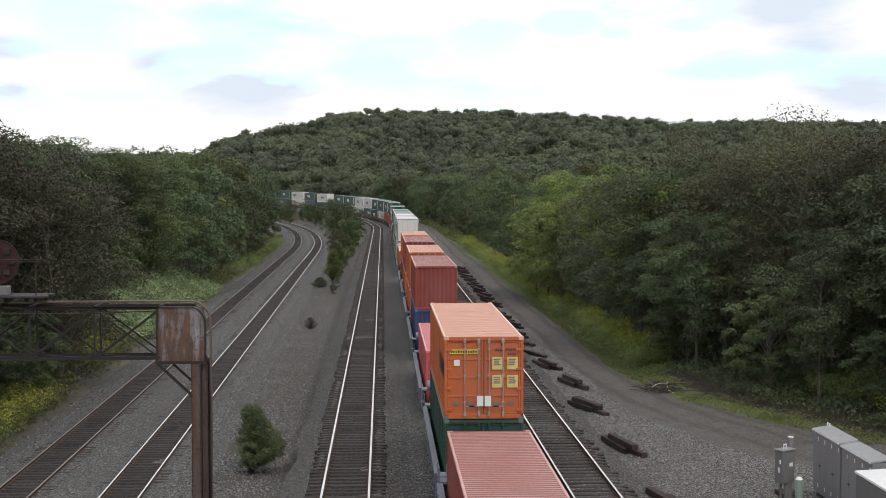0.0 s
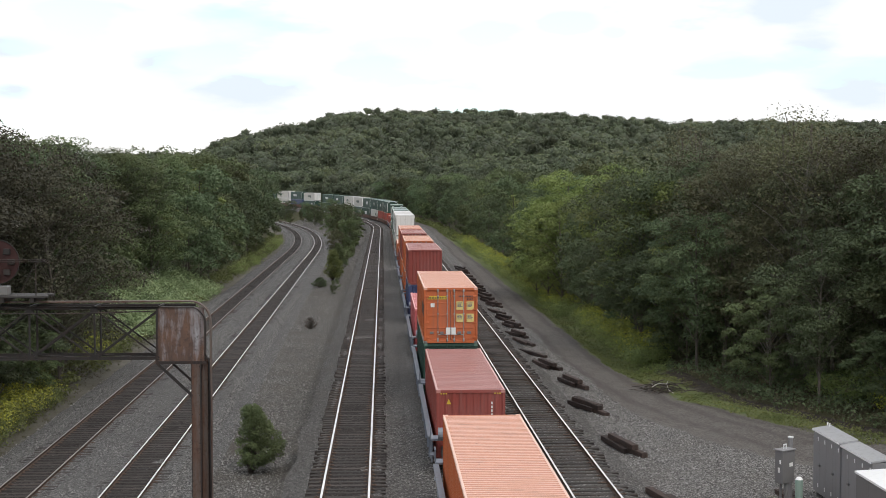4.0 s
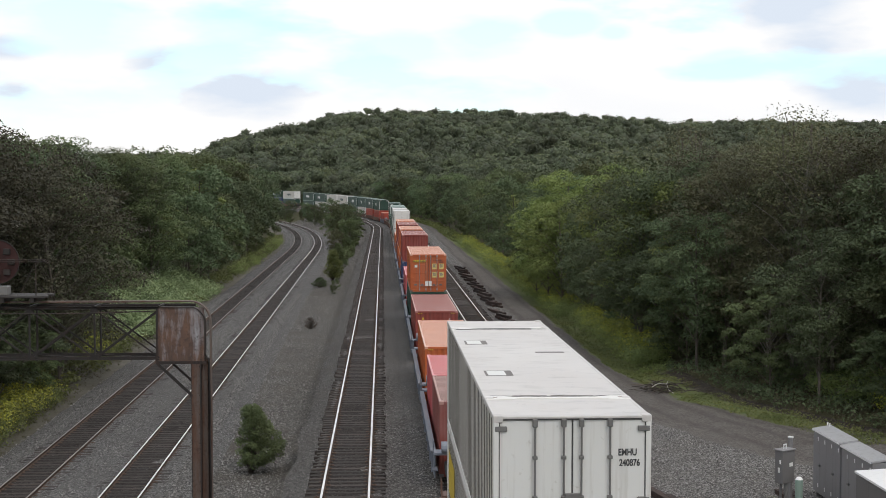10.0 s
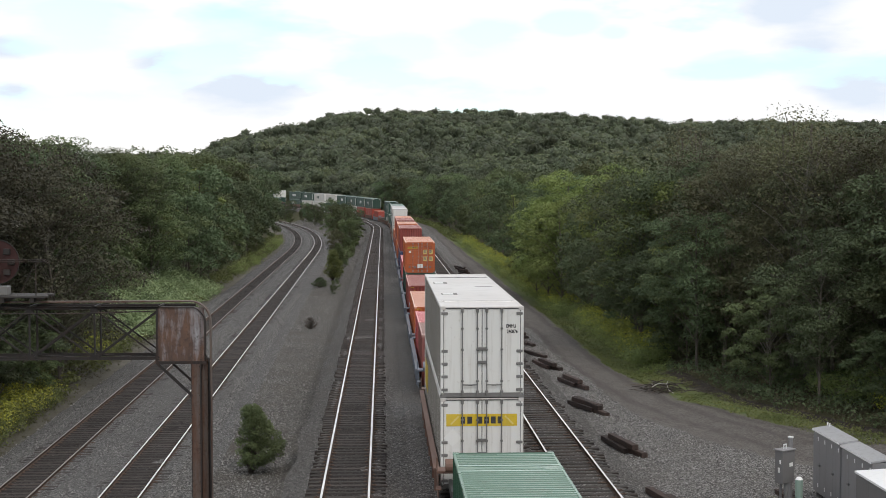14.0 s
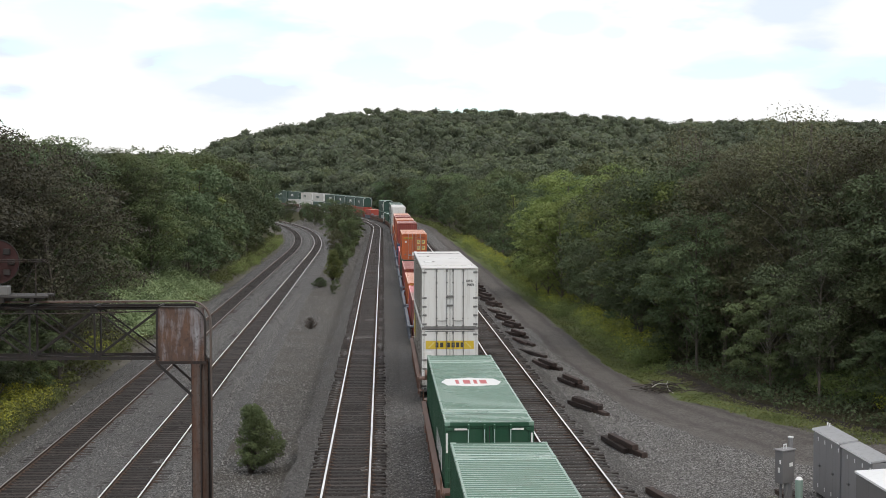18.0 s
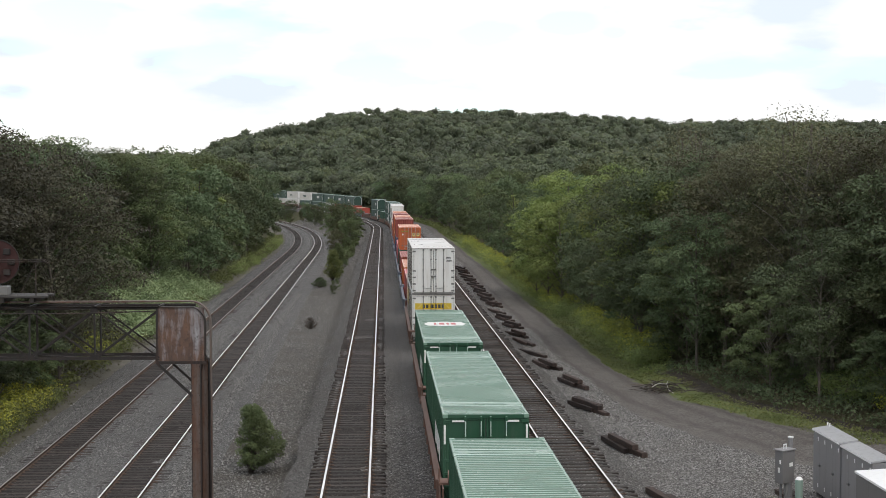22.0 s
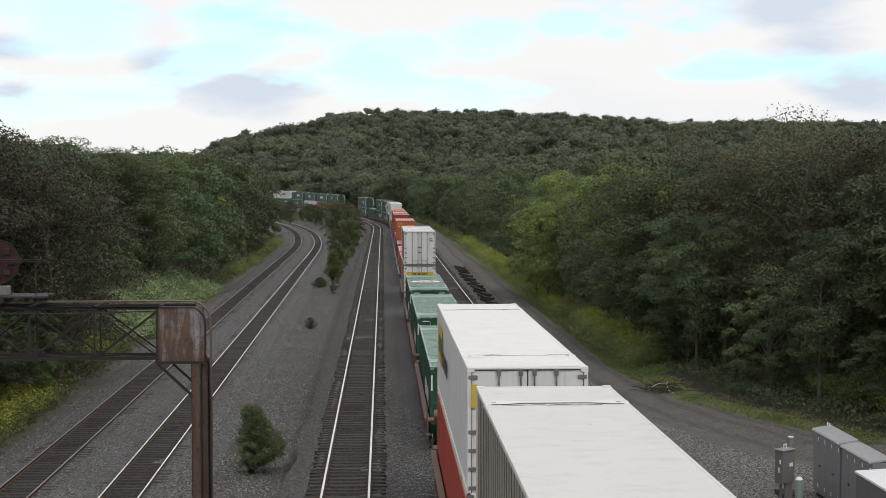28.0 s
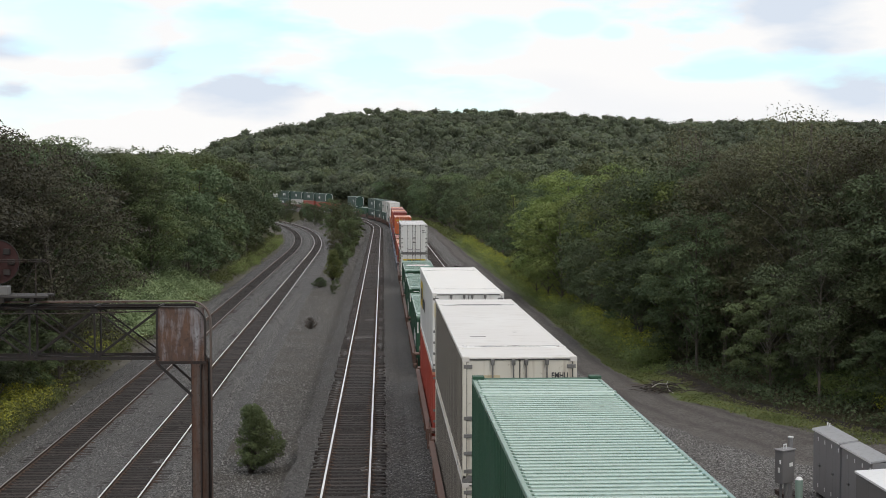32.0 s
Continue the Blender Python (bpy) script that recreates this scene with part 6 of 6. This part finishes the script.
def stones():
    """Broken stones proud of the beds, the bank and the yard."""
    rng = np.random.default_rng(77)
    n = 64000
    base = np.array([[1, 0, -0.3], [0, 1, -0.3], [-1, 0, -0.3], [0, -1, -0.3], [0, 0, 0.75]], float)
    tri = np.array([[0, 1, 4], [1, 2, 4], [2, 3, 4], [3, 0, 4]])
    vs, fs = [], []
    for i in range(n):
        y = 38 + 110 * rng.random() ** 1.5
        side = rng.random()
        if side < 0.46:
            f = rng.random()
            a, b = low_line(y, 2.2).translation, main_line(y, -5.9).translation
            x = a.x + (b.x - a.x) * f
            z = ground_z(x, y) + 0.10
        elif side < 0.74:
            q = (rng.uniform(1.3, 2.2), rng.uniform(-2.75, -1.45), rng.uniform(-7.2, -5.55))[int(rng.random() * 3)]
            x, z = low_line(y, q).translation.x, LOW_Z - 0.15 - (0.25 if q < -6.3 else 0.0)
        else:
            x = 8.7 + (along(ROAD_L, y) - 8.9) * rng.random()
            z = ground_z(x, y) + 0.08
        r = (0.026 + 0.05 * rng.random() ** 3) * (0.75 if side >= 0.74 else 1.0)
        q = base * (r * (0.6 + 0.8 * rng.random((5, 1))))
        a = rng.random() * 6.28
        rot = np.array([[math.cos(a), -math.sin(a), 0], [math.sin(a), math.cos(a), 0], [0, 0, 1]])
        vs.append(q @ rot.T + np.array([x, y, z]))
        fs.append(tri + 5 * i)
    me = bpy.data.meshes.new("loose_stones")
    me.from_pydata(np.concatenate(vs).tolist(), [], np.concatenate(fs).tolist())
    m, nt, b = shader("loose_stone")
    geo = nt.nodes.new("ShaderNodeNewGeometry")
    c = mix_node(nt, geo.outputs["Random Per Island"], (0.045, 0.043, 0.041), (0.31, 0.30, 0.285))
    nt.links.new(c, b.inputs["Base Color"])
    b.inputs["Roughness"].default_value = 0.9
    me.materials.append(m)
    tagged(part("loose_stones", me, None), "loose broken stones on the bank and yard", "stones", kind="stuff")


stones()

# ---- worn-out sleepers dropped beside the siding ----


def old_sleepers():
    rng = random.Random(4)
    me = Geo().box(-0.13, 0.13, -1.3, 1.3, 0.0, 0.2, 0.016).mesh("old_sleeper", M["old_sleeper"])
    piles = [(9.3, 40.9, 2), (9.25, 49.9, 3), (9.3, 58.8, 4), (9.65, 66.0, 3), (9.2, 73.0, 4)]
    y = 78.5
    while y < 165:
        piles.append((9.15 + 0.004 * (y - 76) + rng.uniform(-0.12, 0.12), y, rng.choice((2, 3, 3, 4))))
        y += rng.uniform(4.2, 6.0)
    for x, y, n in piles:
        for k in range(n):
            layer = 1 if k >= 2 else 0
            dx, dy = (-0.22, 0.55) if k % 2 == 0 else (0.16, -0.5)
            if layer:
                dx, dy = 0.02, rng.uniform(-0.25, 0.25)
            if k == 2 and not layer:
                dx, dy = 0.45, -0.9
            z = ground_z(x, y) + 0.075 + layer * 0.202
            ob = part("old_sleeper", me, None, m=pose(x + dx + rng.uniform(-0.04, 0.04), y + dy, z, rng.uniform(-1.2, 1.2), 0, 14 + rng.uniform(-5, 5)))
            tagged(ob, "worn dark-brown timber sleeper dropped beside the siding", "sleeper", "old sleepers beside the siding")


old_sleepers()


DEAD = timber("dead_branch", (0.06, 0.048, 0.04), (0.025, 0.02, 0.017))


def brush_pile():
    rng = random.Random(9)
    t = thing("brush_pile", "heap of dead grey branches at the road's edge", "brush pile", pose(13.5, 63.8, ground_z(13.5, 63.8)))
    for i in range(90):
        a, l = rng.uniform(0, 360), rng.uniform(0.4, 1.0)
        x, y = rng.gauss(0.3, 0.45), rng.gauss(0, 0.35)
        d = Vector((math.cos(radians(a)), math.sin(radians(a)), rng.uniform(-0.1, 0.35))) * l
        z = rng.uniform(0.02, 0.45)
        part("branch", Geo().tube([(x, y, z), (x + d.x * 0.5, y + d.y * 0.5, z + d.z * 0.5 + 0.06), (x + d.x, y + d.y, max(0.02, z + d.z))], 0.026, 5, r1=0.010), DEAD if i % 3 else M["bark"], t)
    pale = paint("bleached_wood", (0.55, 0.53, 0.50), 0.7, dirt=0.2)
    for pts in ([(-0.3, -0.3, 0.35), (-0.05, -0.35, 0.52), (0.4, -0.35, 0.50), (0.5, -0.4, 0.15)], [(-0.35, -0.3, 0.55), (-0.25, -0.3, 0.42), (-0.05, -0.35, 0.52)], [(0.4, -0.35, 0.50), (0.45, -0.3, 0.62)], [(0.5, -0.5, 0.2), (0.8, -0.7, 0.02)]):
        part("bleached_branch", Geo().tube(pts, 0.02, 6, r1=0.012), pale, t, "bleached white branch")


brush_pile()

# ---- old signal gantry over the lower tracks ----
RUST = rusted("rusty_painted_steel", (0.03, 0.024, 0.022), (0.055, 0.03, 0.022), 0.45)
RUST_DARK = rusted("dark_rusty_steel", (0.02, 0.017, 0.016), (0.036, 0.022, 0.017), 0.4)


def peeling(name):
    """Rusted plate with pale paint left in one ragged run-down patch."""
    m, nt, b = shader(name)
    v = mapped(nt)
    pale = ramp_node(nt, noise_node(nt, mapped(nt, (2.1, 2.1, 0.42)), 1.0, 6, 0.62), 0.50, 0.66)
    rust = mix_node(nt, ramp_node(nt, noise_node(nt, mapped(nt, (3.5, 3.5, 1.2)), 1.0, 7, 0.7), 0.38, 0.66), (0.072, 0.043, 0.034), (0.135, 0.072, 0.046))
    c = mix_node(nt, pale, rust, (0.30, 0.295, 0.315))
    c = mix_node(nt, ramp_node(nt, noise_node(nt, v, 8, 6, 0.7), 0.52, 0.68, 0, 0.7), c, (0.04, 0.027, 0.022))
    nt.links.new(c, b.inputs["Base Color"])
    b.inputs["Roughness"].default_value = 0.7
    bump_node(nt, b, noise_node(nt, v, 18, 6, 0.7), 0.35, 0.01)
    return m


RUST_PLATE = peeling("rust_streaked_plate")
RUST_COLUMN = rusted("rust_brown_column", (0.115, 0.09, 0.078), (0.10, 0.05, 0.033), 0.6)
RUST_FLANGE = rusted("rust_brown_flange", (0.04, 0.034, 0.031), (0.058, 0.033, 0.024), 0.55)
DECK_WOOD = timber("weathered_plank", (0.062, 0.056, 0.052), (0.03, 0.027, 0.025), (2, 12, 12))
DISC_RED = rusted("rust_red_disc", (0.045, 0.014, 0.013), (0.06, 0.02, 0.016), 0.5)


def gantry():
    YF, YB = 40.85, 41.75
    base_z = ground_z(-5.6, 41.3)
    t = thing("signal_gantry", "rusty riveted steel signal gantry with a lattice beam", "signal gantry")

    def piece(name, geo, mat, label="", parent=t):
        return part(name, geo, mat, parent, label)

    # column: plated front, dark web, outer flange bent over into the beam
    piece("column_plate", Geo().box(-5.92, -5.63, YF - 0.02, YF + 0.0, base_z, 4.36), RUST_COLUMN, "rust-streaked column plate")
    piece("column_web", Geo().box(-5.90, -5.44, YF + 0.12, YF + 0.145, base_z, 4.40), RUST_COLUMN)
    piece("column_back", Geo().box(-5.90, -5.40, YB - 0.45, YB - 0.43, base_z, 4.40), RUST_DARK)
    piece("column_angle", Geo().box(-5.66, -5.62, YF - 0.05, YF + 0.35, base_z, 4.38), RUST)
    piece("column_angle", Geo().box(-5.93, -5.91, YF - 0.03, YF + 0.40, base_z, 4.38), RUST)
    for off, r, nm in ((0.0, 0.62, "outer_flange"), (0.17, 0.47, "inner_flange")):
        pts = []
        x_out, z_top = -5.33 - off, 6.22 - off
        for k in range(10):
            a = math.pi / 2 * k / 9
            pts.append((x_out - r + r * math.sin(a), z_top - r + r * math.cos(a)))
        path = [(-20.0, z_top)] + pts + [(x_out, base_z if off == 0 else 4.4)]
        g = Geo()
        w = 0.045 if off == 0 else 0.03
        vs = []
        for i, (x, z) in enumerate(path):
            p0, p1 = path[max(0, i - 1)], path[min(len(path) - 1, i + 1)]
            d = Vector((p1[0] - p0[0], p1[1] - p0[1])).normalized()
            nx, nz = d.y * -w / 2, d.x * w / 2
            for y in (YF - 0.06, YF + 0.20):
                vs += [(x - nx, y, z - nz), (x + nx, y, z + nz)]
        n = len(path)
        fs = []
        for i in range(n - 1):
            a, b = i * 4, i * 4 + 4
            fs += [(a, b, b + 1, a + 1), (a + 2, a + 3, b + 3, b + 2), (a + 1, b + 1, b + 3, a + 3), (a, a + 2, b + 2, b)]
        piece(nm, g.add(vs, fs), RUST_COLUMN if off == 0 else RUST_FLANGE)
    piece("gusset_plate", Geo().box(-6.97, -5.52, YF - 0.015, YF + 0.01, 4.36, 6.03, 0.004), RUST_PLATE, "big rust-streaked gusset plate")
    piece("gusset_edge", Geo().box(-7.0, -5.45, YF - 0.04, YF + 0.06, 4.28, 4.37), RUST)
    piece("gusset_edge", Geo().box(-7.0, -6.93, YF - 0.04, YF + 0.06, 4.37, 6.03), RUST)
    rivets = Geo()
    for i in range(22):
        for x, z in ((-6.965, 4.42 + i * 0.073), (-5.62, 4.42 + i * 0.073), (-6.9 + i * 0.063, 4.325), (-5.9, 4.2 - i * 0.3), (-5.68, 4.2 - i * 0.3)):
            rivets.tube([(x, YF - 0.05, z), (x, YF - 0.01, z)], 0.014, 6)
    tagged(piece("rivet_row", rivets, RUST_DARK, "rows of small rivet heads"), kind="stuff")
    piece("knee_brace", Geo().bar((-6.97, YF, 4.30), (-5.92, YF, 3.30), 0.05, 0.09), RUST_DARK)
    piece("knee_brace", Geo().bar((-6.65, YB - 0.4, 4.30), (-5.92, YB - 0.4, 3.62), 0.05, 0.07), RUST_DARK)
    for yy in (YF, YB):
        piece("top_chord", Geo().box(-20, -5.9 if yy == YB else -6.9, yy - 0.06, yy + 0.06, 6.02, 6.06).box(-20, -5.9 if yy == YB else -6.9, yy - 0.01, yy + 0.01, 5.99, 6.08), RUST_DARK)
        piece("bottom_chord", Geo().box(-20, -6.9, yy - 0.05, yy + 0.05, 4.42, 4.445).box(-20, -6.9, yy - 0.008, yy + 0.008, 4.445, 4.52), RUST_DARK)
        nodes = [-6.9 - 1.98 * k for k in range(7)]
        for k, (a, b) in enumerate(zip(nodes, nodes[1:])):
            piece("diagonal", Geo().bar((a, yy + 0.02, 5.98), (b, yy + 0.02, 4.48), 0.012, 0.05), RUST_DARK)
            piece("diagonal", Geo().bar((a, yy - 0.02, 4.48), (b, yy - 0.02, 5.98), 0.012, 0.05), RUST_DARK)
            piece("vertical", Geo().box(b - 0.025, b + 0.025, yy - 0.03, yy + 0.03, 4.44, 6.03), RUST_DARK)
            piece("joint_plate", Geo().box(b - 0.13, b + 0.13, yy - 0.035, yy - 0.022, 4.42, 4.58), RUST_DARK)
            piece("joint_plate", Geo().box(b - 0.11, b + 0.11, yy - 0.035, yy - 0.022, 5.88, 6.04), RUST_DARK)
    for k in range(7):
        x = -6.9 - 1.98 * k
        piece("cross_tie", Geo().box(x - 0.03, x + 0.03, YF, YB, 6.03, 6.09), RUST_DARK)
        piece("cross_tie", Geo().box(x - 0.03, x + 0.03, YF, YB, 4.43, 4.48), RUST_DARK)
        if k < 6:
            piece("wind_brace", Geo().bar((x, YF, 5.96), (x - 1.98, YB, 5.92), 0.05, 0.02), RUST)
            piece("wind_brace", Geo().bar((x, YF, 4.47), (x - 1.98, YB, 4.47), 0.05, 0.02), RUST)
    piece("conduit", Geo().tube([(-20, YF - 0.05, 5.88), (-9.4, YF - 0.05, 5.86), (-7.0, YF - 0.05, 5.93)], 0.018, 6), RUST)
    piece("cable", Geo().tube([(-5.5, YF - 0.08, 4.62), (-5.36, YF - 0.1, 4.35), (-5.34, YF - 0.1, 3.0), (-5.33, YF - 0.1, base_z)], 0.02, 6), RUST_DARK)
    # plank deck and signal head
    for k in range(5):
        piece("deck_plank", Geo().box(-14.5, -10.25 - 0.07 * (k % 3), YF - 0.25 + k * 0.24, YF - 0.03 + k * 0.24, 6.36, 6.42, 0.006), DECK_WOOD)
    for x in (-10.7, -11.6, -12.6):
        piece("deck_bearer", Geo().box(x - 0.05, x + 0.05, YF - 0.3, YB + 0.15, 6.23, 6.36), RUST_DARK)
    piece("rail_post", Geo().tube([(-10.62, YF - 0.1, 6.25), (-10.62, YF - 0.1, 7.48)], 0.018, 6), RUST)
    for z in (7.52, 7.46):
        piece("hand_rail", Geo().tube([(-13.5, YF - 0.1, z), (-10.7, YF - 0.1, z), (-10.35, YF - 0.1, z + 0.02), (-10.25, YF - 0.1, z - 0.03)], 0.016, 6), RUST)
    piece("rail_stay", Geo().tube([(-10.75, YF + 0.2, 7.35), (-11.15, YF + 0.2, 6.5)], 0.014, 6), RUST)
    sg = thing("railway_signal", "round rust-red railway signal head above the gantry", "railway signal")
    rim = Geo()
    rim.tube([(-11.86, YF + 0.16, 7.45), (-11.86, YF + 0.20, 7.45)], 0.68, 40)
    part("disc", rim, DISC_RED, sg)
    lip = [(-11.86 + 0.68 * math.cos(a), YF + 0.14, 7.45 + 0.68 * math.sin(a)) for a in [2 * math.pi * k / 40 for k in range(41)]]
    part("disc_rim", Geo().tube(lip, 0.016, 6), RUST_DARK, sg)
    for a in range(0, 360, 45):
        x, z = -11.86 + 0.45 * math.cos(radians(a)), 7.45 + 0.45 * math.sin(radians(a))
        part("lamp_box", Geo().box(x - 0.10, x + 0.10, YF + 0.02, YF + 0.16, z - 0.09, z + 0.09, 0.012), RUST if a in (0, 315) else RUST_DARK, sg, "lamp housing")
    part("lamp_box", Geo().box(-11.96, -11.76, YF + 0.02, YF + 0.16, 7.36, 7.54, 0.012), RUST_DARK, sg)
    part("pedestal", Geo().box(-11.92, -11.52, YF + 0.05, YF + 0.45, 6.42, 6.70, 0.02).tube([(-11.86, YF + 0.28, 6.68), (-11.86, YF + 0.28, 7.3)], 0.06, 10), GREY, sg, "grey cast pedestal")


gantry()

# ---- signal cabinets at the yard's edge ----
ALU = paint("grey_aluminium_cabinet", (0.25, 0.245, 0.25), 0.5, metal=0.3, dirt=0.3)
ALU_TOP = paint("pale_aluminium_lid", (0.36, 0.36, 0.37), 0.45, metal=0.3, dirt=0.4)
WHITE_TOP = paint("white_cabinet_roof", (0.82, 0.82, 0.82), 0.4, dirt=0.15)
SHADE_GREY = paint("dark_grey_cabinet", (0.14, 0.135, 0.135), 0.55)
GREEN_POST = paint("pale_green_post", (0.24, 0.33, 0.28), 0.5)


def cabinet(x0, x1, y0, y1, z0, z1, body, top, label, tabs):
    c = thing("signal_cabinet", label, "cabinet", pose((x0 + x1) / 2, (y0 + y1) / 2, z0))
    hx, hy, h = (x1 - x0) / 2, (y1 - y0) / 2, z1 - z0
    part("body", Geo().box(-hx, hx, -hy, hy, 0.22, h - 0.03, 0.012), body, c)
    lid = [(-hx - 0.05, h - 0.05), (-hx - 0.05, h), (hx + 0.05, h + 0.10), (hx + 0.05, h + 0.03)]
    vs = [(u, y, z) for y in (-hy - 0.02, hy + 0.02) for u, z in lid]
    part("lid", Geo().add(vs, [(0, 1, 5, 4), (1, 2, 6, 5), (2, 3, 7, 6), (3, 0, 4, 7), (3, 2, 1, 0), (4, 5, 6, 7)]), top, c)
    part("eave_strip", Geo().box(-hx - 0.056, -hx - 0.05, -hy - 0.02, hy + 0.02, h - 0.06, h - 0.005), WHITE_TOP, c)
    for y in (-hy + 0.15, hy - 0.15):
        part("foot", Geo().box(-hx + 0.05, hx - 0.05, y - 0.06, y + 0.06, 0.0, 0.22), SHADE_GREY, c)
    n = 4
    for i in range(n):
        a, b = -hy + i * 2 * hy / n, -hy + (i + 1) * 2 * hy / n
        d = part("door", Geo().box(-hx - 0.012, -hx + 0.002, a + 0.003, b - 0.003, 0.3, h - 0.12, 0.002), body, c)
        if tabs:
            for z in (0.42, h - 0.32):
                part("hinge_tab", Geo().box(-hx - 0.022, -hx - 0.010, a + 0.1, a + 0.16, z, z + 0.12), WHITE_TOP, d, "white tab")
        if i % 2 == 0:
            part("door_handle", Geo().box(-hx - 0.07, -hx - 0.01, b - 0.1, b + 0.02, h * 0.5, h * 0.5 + 0.07, 0.012), SHADE_GREY, d, "dark handle")
    return c


def yard_fixtures():
    zg = ground_z(13.5, 40) + 0.06
    c = cabinet(14.05, 14.55, 39.46, 41.95, zg, 1.9, ALU, ALU_TOP, "grey aluminium signal cabinet with white tabs", True)
    for y in (0.75, 0.95):
        part("vent_stub", Geo().tube([(0.1, y, 2.4), (0.1, y, 2.50)], 0.022, 8), WHITE_TOP, c)
    cabinet(14.08, 14.58, 36.9, 39.40, zg, 1.85, ALU, ALU_TOP, "grey aluminium signal cabinet beside its twin", True)
    cabinet(13.42, 15.1, 32.6, 36.35, zg, 1.72, SHADE_GREY, WHITE_TOP, "dark grey equipment cabinet under a white roof", False)
    # control box on a post
    b = thing("control_box", "small dark grey control box on a steel post", "control box", pose(12.55, 40.2, zg - 0.4, 0, 0, 32))
    part("post", Geo().tube([(0.1, 0.02, 0), (0.1, 0.02, 1.3)], 0.07, 12), ALU, b)
    part("post", Geo().tube([(-0.06, 0.1, 0), (-0.06, 0.1, 1.3)], 0.04, 10), SHADE_GREY, b)
    part("case", Geo().box(-0.28, 0.28, -0.17, 0.17, 1.28, 2.30, 0.02), SHADE_GREY, b)
    part("lid", Geo().box(-0.31, 0.31, -0.20, 0.20, 2.30, 2.34, 0.008), ALU, b)
    part("lifting_eye", Geo().tube([(-0.05, 0, 2.33), (-0.05, 0, 2.48), (0.06, 0, 2.48), (0.06, 0, 2.33)], 0.02, 6), WHITE_TOP, b)
    part("label_plate", Geo().box(0.02, 0.18, -0.176, -0.17, 1.80, 1.92), PALE, b, "pale label plate")
    part("latch", Geo().box(-0.295, -0.28, -0.06, 0.02, 1.62, 1.78, 0.006), PALE, b)
    part("latch", Geo().box(-0.295, -0.28, -0.10, -0.04, 1.90, 2.02, 0.006), WHITE_TOP, b)
    p = thing("pipe_post", "plain grey pipe standing behind the control box", "pipe", pose(12.95, 40.9, zg - 0.45))
    part("pipe", Geo().tube([(0, 0, 0), (0, 0, 2.60)], 0.075, 12), ALU, p)
    part("cap", Geo().tube([(0, 0, 2.60), (0, 0, 2.64)], 0.09, 12), WHITE_TOP, p)
    p = thing("marker_post", "pale green round-topped marker post", "post", pose(12.82, 39.6, zg - 0.22))
    part("shaft", Geo().tube([(0, 0, 0), (0, 0, 1.32)], 0.12, 14), GREEN_POST, p)
    part("cap", Geo().tube([(0, 0, 1.32), (0, 0, 1.37), (0, 0, 1.40)], 0.12, 14, r1=0.05), WHITE_TOP, p)
    for k in range(2):
        q = thing("cable_trough", "dark timber cable trough lying before the cabinets", "trough", pose(13.45 - k * 0.3, 40.3, zg, 0, 0, 5))
        part("side_board", Geo().box(-0.1, -0.06, -2.0, 2.0, 0, 0.16, 0.006), M["old_sleeper"], q)
        part("side_board", Geo().box(0.06, 0.1, -2.0, 2.0, 0, 0.16, 0.006), M["old_sleeper"], q)
        part("cover_board", Geo().box(-0.12, 0.12, -2.0, 2.0, 0.162, 0.19, 0.006), M["old_sleeper"], q)


yard_fixtures()


def motions():
    """The train draws away along the line at a steady pace."""
    for ob, s0, z in MOVERS:
        walk(ob, [(t, main_line(s0 + SPEED * t) @ pose(0, 0, z)) for t in BEATS])


motions()
